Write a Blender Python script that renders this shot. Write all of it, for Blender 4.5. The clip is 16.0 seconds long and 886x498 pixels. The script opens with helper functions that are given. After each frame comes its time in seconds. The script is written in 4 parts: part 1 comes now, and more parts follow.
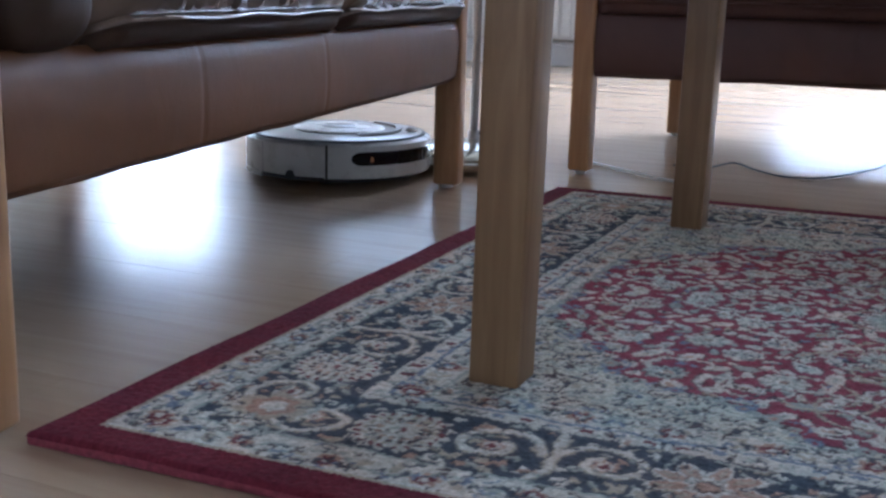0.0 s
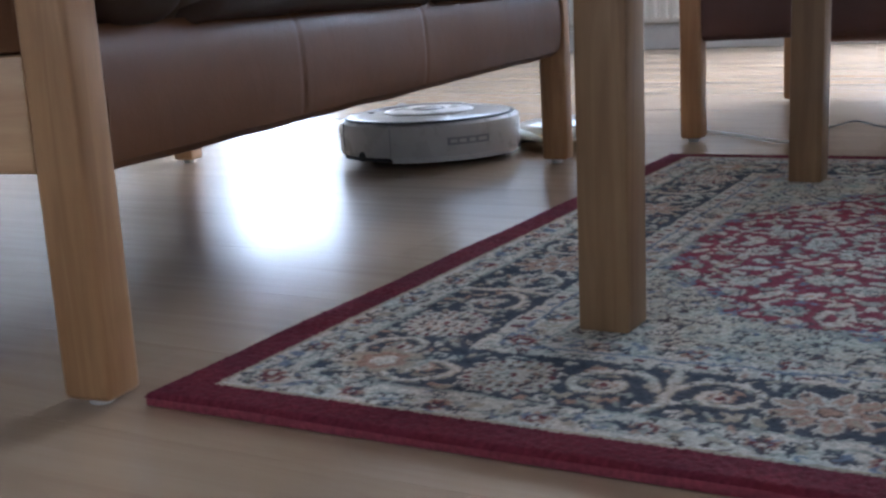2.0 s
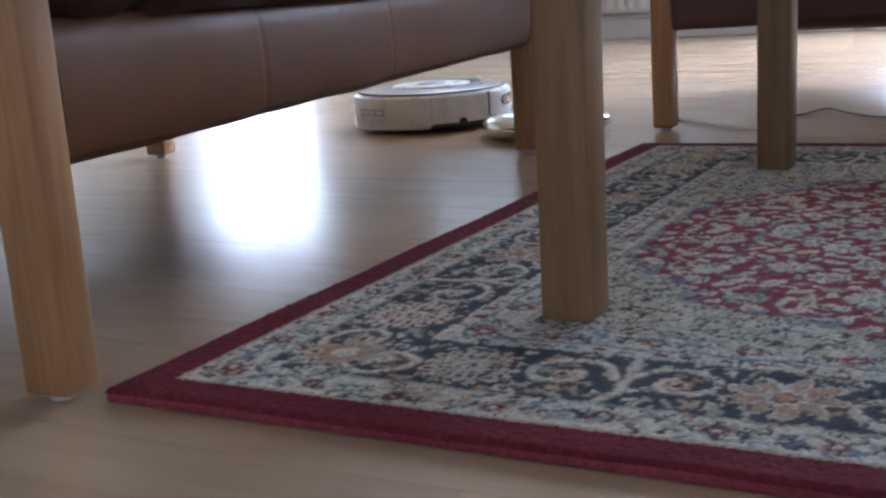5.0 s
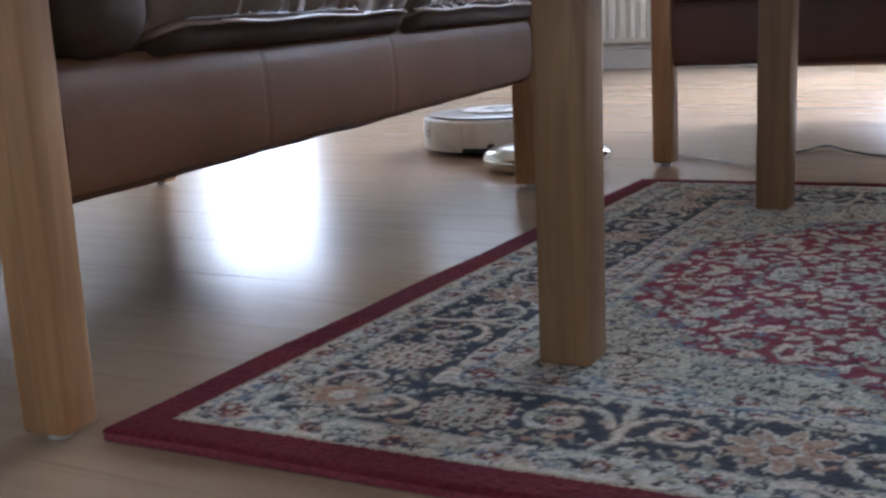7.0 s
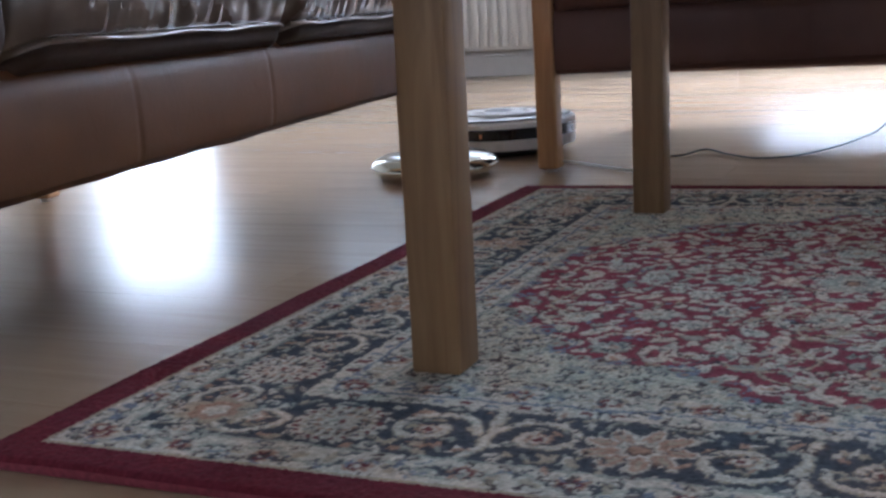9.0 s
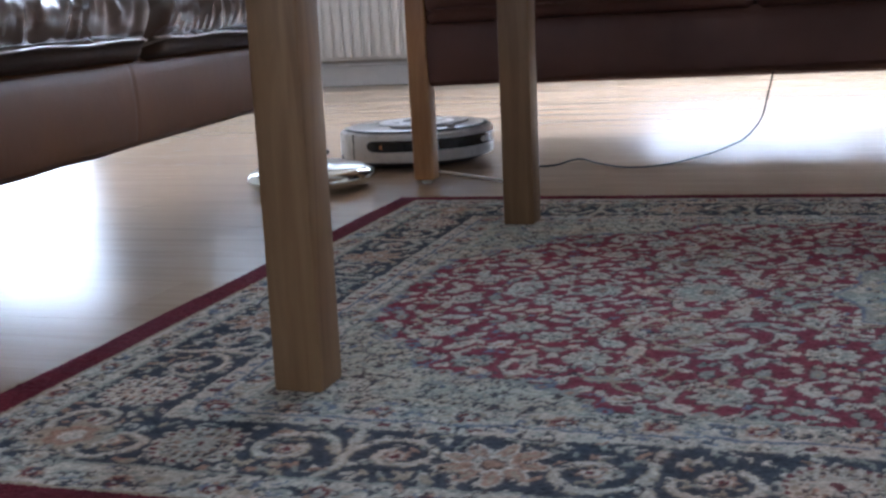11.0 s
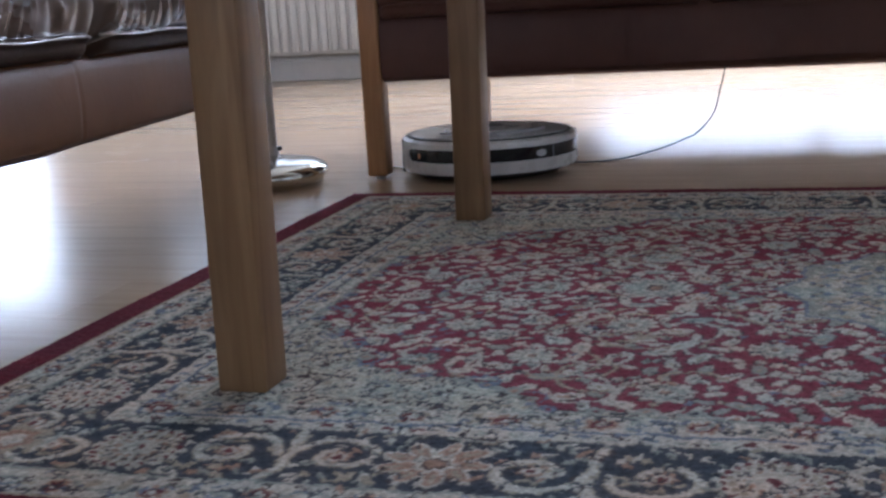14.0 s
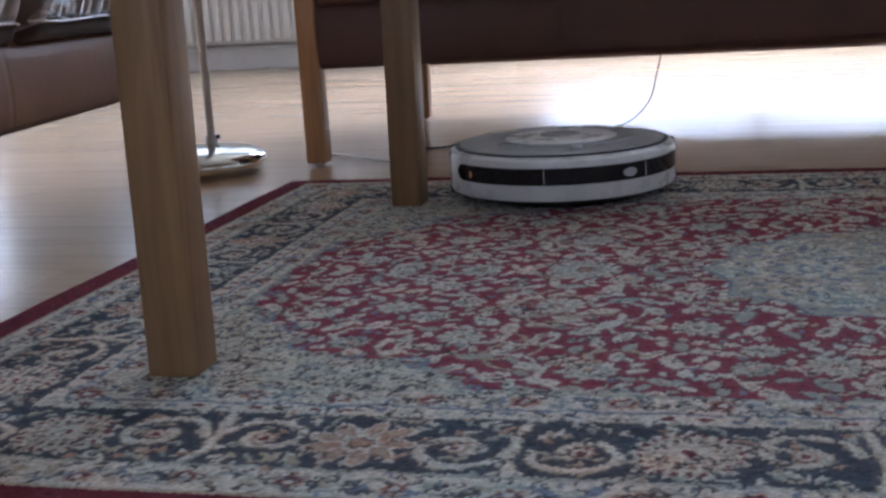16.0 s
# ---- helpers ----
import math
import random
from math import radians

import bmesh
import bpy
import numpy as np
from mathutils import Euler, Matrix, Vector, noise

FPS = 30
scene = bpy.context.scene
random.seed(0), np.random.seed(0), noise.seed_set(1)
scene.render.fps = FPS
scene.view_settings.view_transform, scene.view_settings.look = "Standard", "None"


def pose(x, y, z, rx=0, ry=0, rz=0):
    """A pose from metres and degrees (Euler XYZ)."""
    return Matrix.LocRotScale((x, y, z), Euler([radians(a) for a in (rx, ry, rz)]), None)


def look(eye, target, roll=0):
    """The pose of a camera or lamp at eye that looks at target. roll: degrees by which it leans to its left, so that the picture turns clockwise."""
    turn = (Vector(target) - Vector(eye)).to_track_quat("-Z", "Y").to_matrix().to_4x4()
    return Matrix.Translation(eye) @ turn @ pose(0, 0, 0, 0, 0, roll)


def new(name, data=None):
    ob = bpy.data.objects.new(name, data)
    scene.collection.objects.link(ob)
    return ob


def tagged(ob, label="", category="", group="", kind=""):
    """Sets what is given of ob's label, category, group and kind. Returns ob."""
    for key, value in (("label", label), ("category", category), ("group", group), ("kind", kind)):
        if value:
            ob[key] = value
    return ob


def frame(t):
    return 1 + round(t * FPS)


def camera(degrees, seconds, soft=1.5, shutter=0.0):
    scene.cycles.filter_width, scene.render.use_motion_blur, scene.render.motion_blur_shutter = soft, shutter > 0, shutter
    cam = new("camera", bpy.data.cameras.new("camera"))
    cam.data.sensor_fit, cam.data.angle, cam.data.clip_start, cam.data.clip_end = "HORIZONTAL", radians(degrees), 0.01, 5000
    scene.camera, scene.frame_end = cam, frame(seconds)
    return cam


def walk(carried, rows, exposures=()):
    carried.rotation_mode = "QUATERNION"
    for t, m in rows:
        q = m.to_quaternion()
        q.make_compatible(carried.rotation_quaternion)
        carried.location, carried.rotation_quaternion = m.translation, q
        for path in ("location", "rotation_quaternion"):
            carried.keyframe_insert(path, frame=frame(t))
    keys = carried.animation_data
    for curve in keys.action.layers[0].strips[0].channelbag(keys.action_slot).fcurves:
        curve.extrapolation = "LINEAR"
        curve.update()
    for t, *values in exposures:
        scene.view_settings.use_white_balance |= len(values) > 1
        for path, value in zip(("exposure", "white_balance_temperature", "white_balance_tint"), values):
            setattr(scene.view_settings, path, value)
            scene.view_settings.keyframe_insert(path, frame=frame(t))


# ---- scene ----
cam = camera(41.5, 16.0, 2.6)
PATH = [
    (0, (0.034, 0.016, 0.367), (-0.745, 1.803, -0.08), 1.5),
    (0.5, (0.031, 0.019, 0.365), (-0.739, 1.809, -0.085), 1.0),
    (1, (0.036, 0.02, 0.357), (-0.782, 1.791, -0.085), -1.1),
    (1.5, (0.043, 0.024, 0.333), (-0.866, 1.758, -0.076), -2.2),
    (2, (0.053, 0.021, 0.316), (-0.919, 1.715, -0.116), -3.3),
    (2.5, (0.053, 0.022, 0.319), (-0.924, 1.707, -0.137), -3.3),
    (3, (0.055, 0.023, 0.319), (-0.938, 1.704, -0.118), -3.8),
    (3.5, (0.058, 0.024, 0.314), (-0.942, 1.702, -0.116), -3.9),
    (4, (0.064, 0.028, 0.312), (-0.905, 1.721, -0.13), -4.5),
    (4.2, (0.071, 0.029, 0.312), (-0.89, 1.725, -0.134), -4.3),
    (6.5, (0.071, 0.031, 0.327), (-0.872, 1.744, -0.093), -3.4),
    (7, (0.072, 0.031, 0.332), (-0.877, 1.744, -0.077), -3.0),
    (7.5, (0.077, 0.031, 0.332), (-0.866, 1.75, -0.062), -3.7),
    (8, (0.094, 0.028, 0.335), (-0.797, 1.775, -0.06), -3.7),
    (8.5, (0.1, 0.03, 0.337), (-0.734, 1.804, -0.061), -3.3),
    (9, (0.107, 0.034, 0.338), (-0.699, 1.818, -0.069), -3.5),
    (9.5, (0.115, 0.035, 0.342), (-0.663, 1.831, -0.067), -3.1),
    (10, (0.121, 0.036, 0.341), (-0.611, 1.852, -0.064), -3.4),
    (10.2, (0.125, 0.037, 0.341), (-0.582, 1.862, -0.071), -3.4),
    (12.3, (0.144, 0.042, 0.361), (-0.452, 1.911, -0.029), -3.3),
    (12.5, (0.145, 0.043, 0.359), (-0.453, 1.912, -0.03), -3.4),
    (13, (0.147, 0.042, 0.355), (-0.436, 1.914, -0.04), -3.5),
    (13.5, (0.15, 0.044, 0.351), (-0.428, 1.915, -0.055), -3.4),
    (14, (0.152, 0.046, 0.351), (-0.421, 1.915, -0.071), -3.3),
    (14.5, (0.157, 0.044, 0.354), (-0.416, 1.913, -0.071), -3.5),
    (15, (0.16, 0.043, 0.356), (-0.404, 1.917, -0.057), -3.6),
    (15.5, (0.169, 0.041, 0.353), (-0.362, 1.924, -0.062), -3.6),
    (16, (0.175, 0.038, 0.347), (-0.315, 1.925, -0.098), -3.4),
]
walk(cam, [(t, look(eye, target, roll)) for t, eye, target, roll in PATH], [(0.0, 0.31, 4930, 12), (1.0, 0.30, 5010, 12), (2.0, 0.20, 5200, 12.5), (4.2, 0.15, 5290, 13), (6.3, 0.15, 5450, 15), (8.0, 0.05, 5400, 14), (10.2, 0.08, 5350, 14), (12.3, 0.10, 5350, 15), (16.0, 0.10, 5350, 16)])

# ---------------------------------------------------------------- world and light
world = bpy.data.worlds.new("world")
scene.world = world
world.use_nodes = True
wn = world.node_tree
sky = wn.nodes.new("ShaderNodeTexSky")
sky.sky_type, sky.sun_disc = "NISHITA", False
sky.sun_elevation, sky.sun_rotation = radians(32), radians(40)
wn.nodes["Background"].inputs["Strength"].default_value = 0.10
wn.links.new(sky.outputs["Color"], wn.nodes["Background"].inputs["Color"])

sun = new("sun", bpy.data.lights.new("sun", "SUN"))
sun.data.energy, sun.data.angle, sun.data.color = 0.6, radians(12), (1.0, 0.96, 0.9)
sun.matrix_world = look((4, 9, 6), (0, 1, 0))


def window_light(name, m, width, height, power, color=(0.90, 0.95, 1.0)):
    """Daylight that comes in through one window's opening."""
    lamp = new(name, bpy.data.lights.new(name, "AREA"))
    lamp.data.shape, lamp.data.size, lamp.data.size_y = "RECTANGLE", width, height
    lamp.data.energy, lamp.data.color = power, color
    lamp.matrix_world = m
    return lamp


# the far wall's glazed doors and the back window: x0, x1, z0, z1
FAR_Y, LEFT_X, RIGHT_X, BACK_Y, HIGH = 5.2, -4.9, 3.6, -2.6, 2.5
DOOR_A = (-4.36, -3.52, 0.16, 2.1)
DOOR_B = (-0.72, 1.25, 0.47, 2.42)
OVER_W = (-2.95, -1.1, 0.92, 2.12)
BACK_W = (-2.2, 0.6, 1.25, 2.2)
RIGHT_W = (-0.5, 0.6, 1.1, 2.1)
for nm, (a, b, c, d), p in (("door_light", DOOR_A, 48), ("door_light", DOOR_B, 178), ("window_light", OVER_W, 14)):
    window_light(nm, look(((a + b) / 2, FAR_Y + 0.10, (c + d) / 2), ((a + b) / 2, 0, (c + d) / 2)), b - a - 0.1, d - c - 0.1, p)
a, b, c, d = BACK_W
window_light("back_light", look(((a + b) / 2, BACK_Y - 0.10, (c + d) / 2), ((a + b) / 2, 0, (c + d) / 2)), b - a - 0.1, d - c - 0.1, 11)
a, b, c, d = RIGHT_W
window_light("right_light", look((RIGHT_X + 0.10, (a + b) / 2, (c + d) / 2), (0, (a + b) / 2, (c + d) / 2)), b - a - 0.1, d - c - 0.1, 7)



# ---------------------------------------------------------------- materials
def material(name, rough=0.5, metal=0.0):
    m = bpy.data.materials.new(name)
    m.use_nodes = True
    nt = m.node_tree
    b = nt.nodes["Principled BSDF"]
    b.inputs["Roughness"].default_value = rough
    b.inputs["Metallic"].default_value = metal
    return m, nt, b


def coords(nt, scale=(1, 1, 1), space="Object", turn=(0, 0, 0)):
    tc = nt.nodes.new("ShaderNodeTexCoord")
    mp = nt.nodes.new("ShaderNodeMapping")
    mp.inputs["Scale"].default_value = scale
    mp.inputs["Rotation"].default_value = turn
    nt.links.new(tc.outputs[space], mp.inputs["Vector"])
    return mp.outputs["Vector"]


def noise_of(nt, vec, scale, detail=4.0, rough=0.55, distort=0.0):
    n = nt.nodes.new("ShaderNodeTexNoise")
    n.inputs["Scale"].default_value, n.inputs["Detail"].default_value = scale, detail
    n.inputs["Roughness"].default_value, n.inputs["Distortion"].default_value = rough, distort
    nt.links.new(vec, n.inputs["Vector"])
    return n.outputs["Fac"]


def ramp(nt, fac, stops):
    r = nt.nodes.new("ShaderNodeValToRGB")
    els = r.color_ramp.elements
    while len(els) < len(stops):
        els.new(0.5)
    for e, (p, c) in zip(els, stops):
        e.position, e.color = p, (*c, 1)
    nt.links.new(fac, r.inputs["Fac"])
    return r.outputs["Color"]


def mix(nt, fac, a, b, kind="MIX"):
    n = nt.nodes.new("ShaderNodeMix")
    n.data_type, n.blend_type = "RGBA", kind
    for sock, v in ((n.inputs["Factor"], fac), (n.inputs["A"], a), (n.inputs["B"], b)):
        if isinstance(v, bpy.types.NodeSocket):
            nt.links.new(v, sock)
        else:
            sock.default_value = v
    return n.outputs["Result"]


def span(nt, v, a, b):
    n = nt.nodes.new("ShaderNodeMapRange")
    n.inputs["To Min"].default_value, n.inputs["To Max"].default_value = a, b
    nt.links.new(v, n.inputs["Value"])
    return n.outputs["Result"]


def bump(nt, b, height, strength, distance=0.002, chain=None):
    n = nt.nodes.new("ShaderNodeBump")
    n.inputs["Strength"].default_value, n.inputs["Distance"].default_value = strength, distance
    nt.links.new(height, n.inputs["Height"])
    if chain is not None:
        nt.links.new(chain, n.inputs["Normal"])
    nt.links.new(n.outputs["Normal"], b.inputs["Normal"])
    return n.outputs["Normal"]


def wood(name, dark, light, axis="z", rough=0.42, vein=0.0):
    m, nt, b = material(name, rough)
    s = {"z": (14, 14, 1.1), "x": (1.1, 14, 14), "y": (14, 1.1, 14)}[axis]
    v = coords(nt, s)
    g = noise_of(nt, v, 3.0, 6, 0.6, 1.4)
    f = noise_of(nt, coords(nt, tuple(k * 6 for k in s)), 4.0, 3)
    col = ramp(nt, g, [(0.3, dark), (0.62, light)])
    col = mix(nt, span(nt, f, 0.0, 0.35), col, (*[k * 0.7 for k in dark], 1))
    if vein:
        k = noise_of(nt, coords(nt, tuple(q * 1.7 for q in s)), 1.6, 2, 0.4, 0.6)
        streak = ramp(nt, k, [(0.50, (0, 0, 0)), (0.57, (vein, vein, vein)), (0.60, (vein, vein, vein)), (0.67, (0, 0, 0))])
        col = mix(nt, streak, col, (dark[0] * 0.62, dark[1] * 0.48, dark[2] * 0.36, 1))
    inf = nt.nodes.new("ShaderNodeObjectInfo")
    hue = nt.nodes.new("ShaderNodeHueSaturation")
    nt.links.new(span(nt, inf.outputs["Random"], 0.92, 1.06), hue.inputs["Value"])
    nt.links.new(col, hue.inputs["Color"])
    nt.links.new(hue.outputs["Color"], b.inputs["Base Color"])
    nt.links.new(span(nt, g, rough - 0.08, rough + 0.12), b.inputs["Roughness"])
    bump(nt, b, f, 0.12, 0.001)
    return m


TABLE_WOOD = wood("table_beech", (0.190, 0.104, 0.043), (0.272, 0.158, 0.070), vein=0.22)
SOFA_WOOD = wood("sofa_beech", (0.31, 0.157, 0.062), (0.43, 0.235, 0.100), vein=0.22)
SOFA_RAIL = wood("sofa_rail_beech", (0.46, 0.27, 0.13), (0.58, 0.37, 0.19), "y")
TOP_WOOD = wood("table_top_beech", (0.27, 0.17, 0.085), (0.37, 0.245, 0.13), "x")


def floor_material():
    m, nt, b = material("laminate", 0.2)
    inf = nt.nodes.new("ShaderNodeObjectInfo")
    add = nt.nodes.new("ShaderNodeVectorMath")
    add.operation = "ADD"
    rnd = nt.nodes.new("ShaderNodeVectorMath")
    rnd.operation = "SCALE"
    rnd.inputs[0].default_value = (31.0, 17.0, 5.0)
    nt.links.new(inf.outputs["Random"], rnd.inputs["Scale"])
    nt.links.new(coords(nt, (1.6, 22, 1)), add.inputs[0])
    nt.links.new(rnd.outputs["Vector"], add.inputs[1])
    g = noise_of(nt, add.outputs["Vector"], 1.6, 7, 0.6, 0.8)
    col = ramp(nt, g, [(0.25, (0.37, 0.255, 0.165)), (0.5, (0.415, 0.295, 0.19)), (0.78, (0.45, 0.33, 0.22))])
    hue = nt.nodes.new("ShaderNodeHueSaturation")
    nt.links.new(span(nt, inf.outputs["Random"], 0.975, 1.025), hue.inputs["Value"])
    nt.links.new(col, hue.inputs["Color"])
    nt.links.new(hue.outputs["Color"], b.inputs["Base Color"])
    nt.links.new(span(nt, g, 0.165, 0.245), b.inputs["Roughness"])
    wave = noise_of(nt, coords(nt, (5, 30, 1)), 1.0, 3, 0.55)
    bump(nt, b, wave, 0.42, 0.0012)
    return m


FLOOR = floor_material()


def leather(name, a, b_, rough, gloss=0.35, coat=0.0):
    m, nt, b = material(name, rough)
    b.inputs["Specular IOR Level"].default_value = gloss
    b.inputs["Coat Weight"].default_value, b.inputs["Coat Roughness"].default_value = coat, 0.16
    v = coords(nt)
    big = noise_of(nt, v, 5.0, 4, 0.6)
    fine = nt.nodes.new("ShaderNodeTexVoronoi")
    fine.inputs["Scale"].default_value = 420
    nt.links.new(v, fine.inputs["Vector"])
    nt.links.new(ramp(nt, big, [(0.3, a), (0.7, b_)]), b.inputs["Base Color"])
    nt.links.new(span(nt, big, rough - 0.08, rough + 0.14), b.inputs["Roughness"])
    n1 = bump(nt, b, fine.outputs["Distance"], 0.18, 0.0006)
    crease = noise_of(nt, coords(nt, (6, 6, 4)), 3.0, 5, 0.6, 1.0)
    bump(nt, b, crease, 0.22, 0.004, n1)
    return m


LEATHER = leather("brown_leather", (0.112, 0.047, 0.019), (0.158, 0.071, 0.031), 0.50, 0.12)
# Lower roll of the seats; the shade it lies in is put into its colour
SHADED_ROLL = leather("shaded_roll_leather", (0.044, 0.026, 0.017), (0.066, 0.039, 0.026), 0.52, 0.16)
CUSHION = leather("worn_leather", (0.105, 0.068, 0.046), (0.17, 0.115, 0.082), 0.24, 0.6, 0.6)
# Paler than the seats: the welt's specular line is painted into its colour
GLINT_PIPING = leather("glint_piping", (0.20, 0.155, 0.12), (0.30, 0.24, 0.19), 0.30)
LEATHER_RED = leather("oxblood_leather", (0.092, 0.044, 0.033), (0.130, 0.064, 0.047), 0.48, 0.22)


def plain(name, color, rough=0.5, metal=0.0, vary=0.08, scale=30.0, relief=0.05):
    m, nt, b = material(name, rough, metal)
    n = noise_of(nt, coords(nt), scale, 4)
    lo, hi = [tuple(max(0, k * f) for k in color) for f in (1 - vary, 1 + vary)]
    nt.links.new(ramp(nt, n, [(0.3, lo), (0.7, hi)]), b.inputs["Base Color"])
    nt.links.new(span(nt, n, max(0.02, rough - 0.05), rough + 0.05), b.inputs["Roughness"])
    if relief:
        bump(nt, b, n, relief, 0.001)
    return m


WALL = plain("wall_paint", (0.60, 0.58, 0.54), 0.75, vary=0.03, scale=60)
CEILING = plain("ceiling_paint", (0.36, 0.33, 0.29), 0.8, vary=0.04)
TRIM = plain("white_trim", (0.74, 0.74, 0.73), 0.4, vary=0.03)
RADIATOR = plain("radiator_enamel", (0.72, 0.72, 0.70), 0.35, vary=0.03)
CHROME = plain("polished_chrome", (0.60, 0.60, 0.54), 0.16, 1.0, vary=0.05, relief=0.0)
POLE = plain("satin_steel", (0.38, 0.36, 0.34), 0.36, 1.0, relief=0.0)
SHELL = plain("white_plastic", (0.58, 0.57, 0.55), 0.28, vary=0.03, relief=0.0)
COVER = plain("silver_cover", (0.54, 0.54, 0.53), 0.16, 0.15, vary=0.03, relief=0.0)
COVER_DULL = plain("cover_grey", (0.40, 0.40, 0.41), 0.25, 0.1, vary=0.05, relief=0.0)
BLACK = plain("black_gloss", (0.012, 0.012, 0.014), 0.08, vary=0.1, relief=0.0)
DARK = plain("dark_rubber", (0.02, 0.02, 0.021), 0.6, vary=0.2)
INDICATOR = plain("orange_plastic", (0.55, 0.22, 0.08), 0.3, vary=0.05, relief=0.0)
LABEL = plain("grey_print", (0.30, 0.30, 0.32), 0.5, vary=0.1, relief=0.0)
FABRIC = plain("black_underlining", (0.03, 0.022, 0.028), 0.9, vary=0.2, scale=200)
GLIDE = plain("clear_glide", (0.62, 0.58, 0.52), 0.25, vary=0.05)
CORD = plain("black_cord", (0.03, 0.03, 0.032), 0.45)
CORD_PALE = plain("pale_cord", (0.62, 0.58, 0.5), 0.45)
GROUND = plain("outdoor_paving", (0.22, 0.22, 0.21), 0.9, vary=0.15, scale=4)


def glass_material():
    m, nt, b = material("pane_glass", 0.02)
    b.inputs["Transmission Weight"].default_value = 1.0
    b.inputs["IOR"].default_value = 1.1
    return m


GLASS = glass_material()


def rug_material():
    m, nt, b = material("wool_pile", 0.95)
    at = nt.nodes.new("ShaderNodeVertexColor")
    at.layer_name = "wool"
    n = noise_of(nt, coords(nt), 160, 3, 0.6)
    n2 = noise_of(nt, coords(nt), 9, 3, 0.6)
    c = mix(nt, 1.0, at.outputs["Color"], ramp(nt, n, [(0.25, (0.55, 0.55, 0.57)), (0.75, (1, 1, 1))]), "MULTIPLY")
    c = mix(nt, 1.0, c, ramp(nt, n2, [(0.3, (0.88, 0.88, 0.88)), (0.7, (1, 1, 1))]), "MULTIPLY")
    nt.links.new(c, b.inputs["Base Color"])
    b.inputs["Specular IOR Level"].default_value = 0.15
    bump(nt, b, n, 0.5, 0.002)
    return m


RUG = rug_material()
RUG_EDGE = plain("burgundy_wool", (0.215, 0.036, 0.050), 0.95, vary=0.25, scale=220, relief=0.5)


# ---------------------------------------------------------------- mesh helpers
def box(bm, x0, x1, y0, y1, z0, z1, bevel=0.0, seg=2):
    m = Matrix.Translation(((x0 + x1) / 2, (y0 + y1) / 2, (z0 + z1) / 2)) @ Matrix.Diagonal((x1 - x0, y1 - y0, z1 - z0, 1))
    geo = bmesh.ops.create_cube(bm, size=1, matrix=m)
    if bevel:
        edges = list({e for v in geo["verts"] for e in v.link_edges})
        bmesh.ops.bevel(bm, geom=edges, offset=bevel, segments=seg, affect="EDGES", profile=0.5)
    return bm


def boxed(*a, **k):
    return box(bmesh.new(), *a, **k)


def lathe(profile, steps=64, bm=None):
    """A turned form round z from (radius, height) pairs."""
    bm = bm or bmesh.new()
    rings = []
    for r, z in profile:
        if r < 1e-6:
            rings.append([bm.verts.new((0, 0, z))])
        else:
            rings.append([bm.verts.new((r * math.cos(2 * math.pi * i / steps), r * math.sin(2 * math.pi * i / steps), z)) for i in range(steps)])
    for p, q in zip(rings, rings[1:]):
        for i in range(steps):
            j = (i + 1) % steps
            if len(p) == 1 and len(q) == 1:
                continue
            if len(p) == 1:
                bm.faces.new((p[0], q[j], q[i]))
            elif len(q) == 1:
                bm.faces.new((p[i], p[j], q[0]))
            else:
                bm.faces.new((p[i], p[j], q[j], q[i]))
    bmesh.ops.recalc_face_normals(bm, faces=bm.faces)
    return bm


def tube(points, radius, steps=8, bm=None):
    """A round cord along a smoothed line of points."""
    bm = bm or bmesh.new()
    pts = [Vector(p) for p in points]
    fine = []
    for i in range(len(pts) - 1):
        p0, p1, p2, p3 = pts[max(i - 1, 0)], pts[i], pts[i + 1], pts[min(i + 2, len(pts) - 1)]
        for k in range(8):
            t = k / 8
            fine.append(0.5 * ((2 * p1) + (p2 - p0) * t + (2 * p0 - 5 * p1 + 4 * p2 - p3) * t * t + (3 * p1 - p0 - 3 * p2 + p3) * t ** 3))
    fine.append(pts[-1])
    rings = []
    for i, p in enumerate(fine):
        d = (fine[min(i + 1, len(fine) - 1)] - fine[max(i - 1, 0)]).normalized()
        q = d.to_track_quat("Z", "Y").to_matrix()
        rings.append([bm.verts.new(p + q @ Vector((radius * math.cos(2 * math.pi * k / steps), radius * math.sin(2 * math.pi * k / steps), 0))) for k in range(steps)])
    for p, q in zip(rings, rings[1:]):
        for k in range(steps):
            bm.faces.new((p[k], p[(k + 1) % steps], q[(k + 1) % steps], q[k]))
    bm.faces.new(rings[0][::-1])
    bm.faces.new(rings[-1])
    return bm


def mesh_of(name, bm, mat, smooth=True):
    me = bpy.data.meshes.new(name)
    bm.to_mesh(me)
    bm.free()
    me.materials.append(mat)
    if smooth:
        me.polygons.foreach_set("use_smooth", [True] * len(me.polygons))
        me.set_sharp_from_angle(angle=radians(38))
    return me


def part(name, bm, mat, parent, label="", smooth=True):
    ob = new(name, mesh_of(name, bm, mat, smooth))
    ob.parent = parent
    if label:
        ob["label"] = label
    return ob


def thing(name, m, label, category, group=""):
    ob = new(name)
    ob.matrix_world = m
    return tagged(ob, label, category, group)


def structure(name, bm, mat, label="", smooth=False):
    return tagged(new(name, mesh_of(name, bm, mat, smooth)), label, "", "", "structure")


# ---------------------------------------------------------------- the room
def wall_along_x(name, y0, y1, x0, x1, openings, label):
    bm = bmesh.new()
    at = x0
    for a, b, c, d in sorted(openings):
        box(bm, at, a, y0, y1, 0, HIGH)
        box(bm, a, b, y0, y1, 0, c)
        box(bm, a, b, y0, y1, d, HIGH)
        at = b
    box(bm, at, x1, y0, y1, 0, HIGH)
    return structure(name, bm, WALL, label)


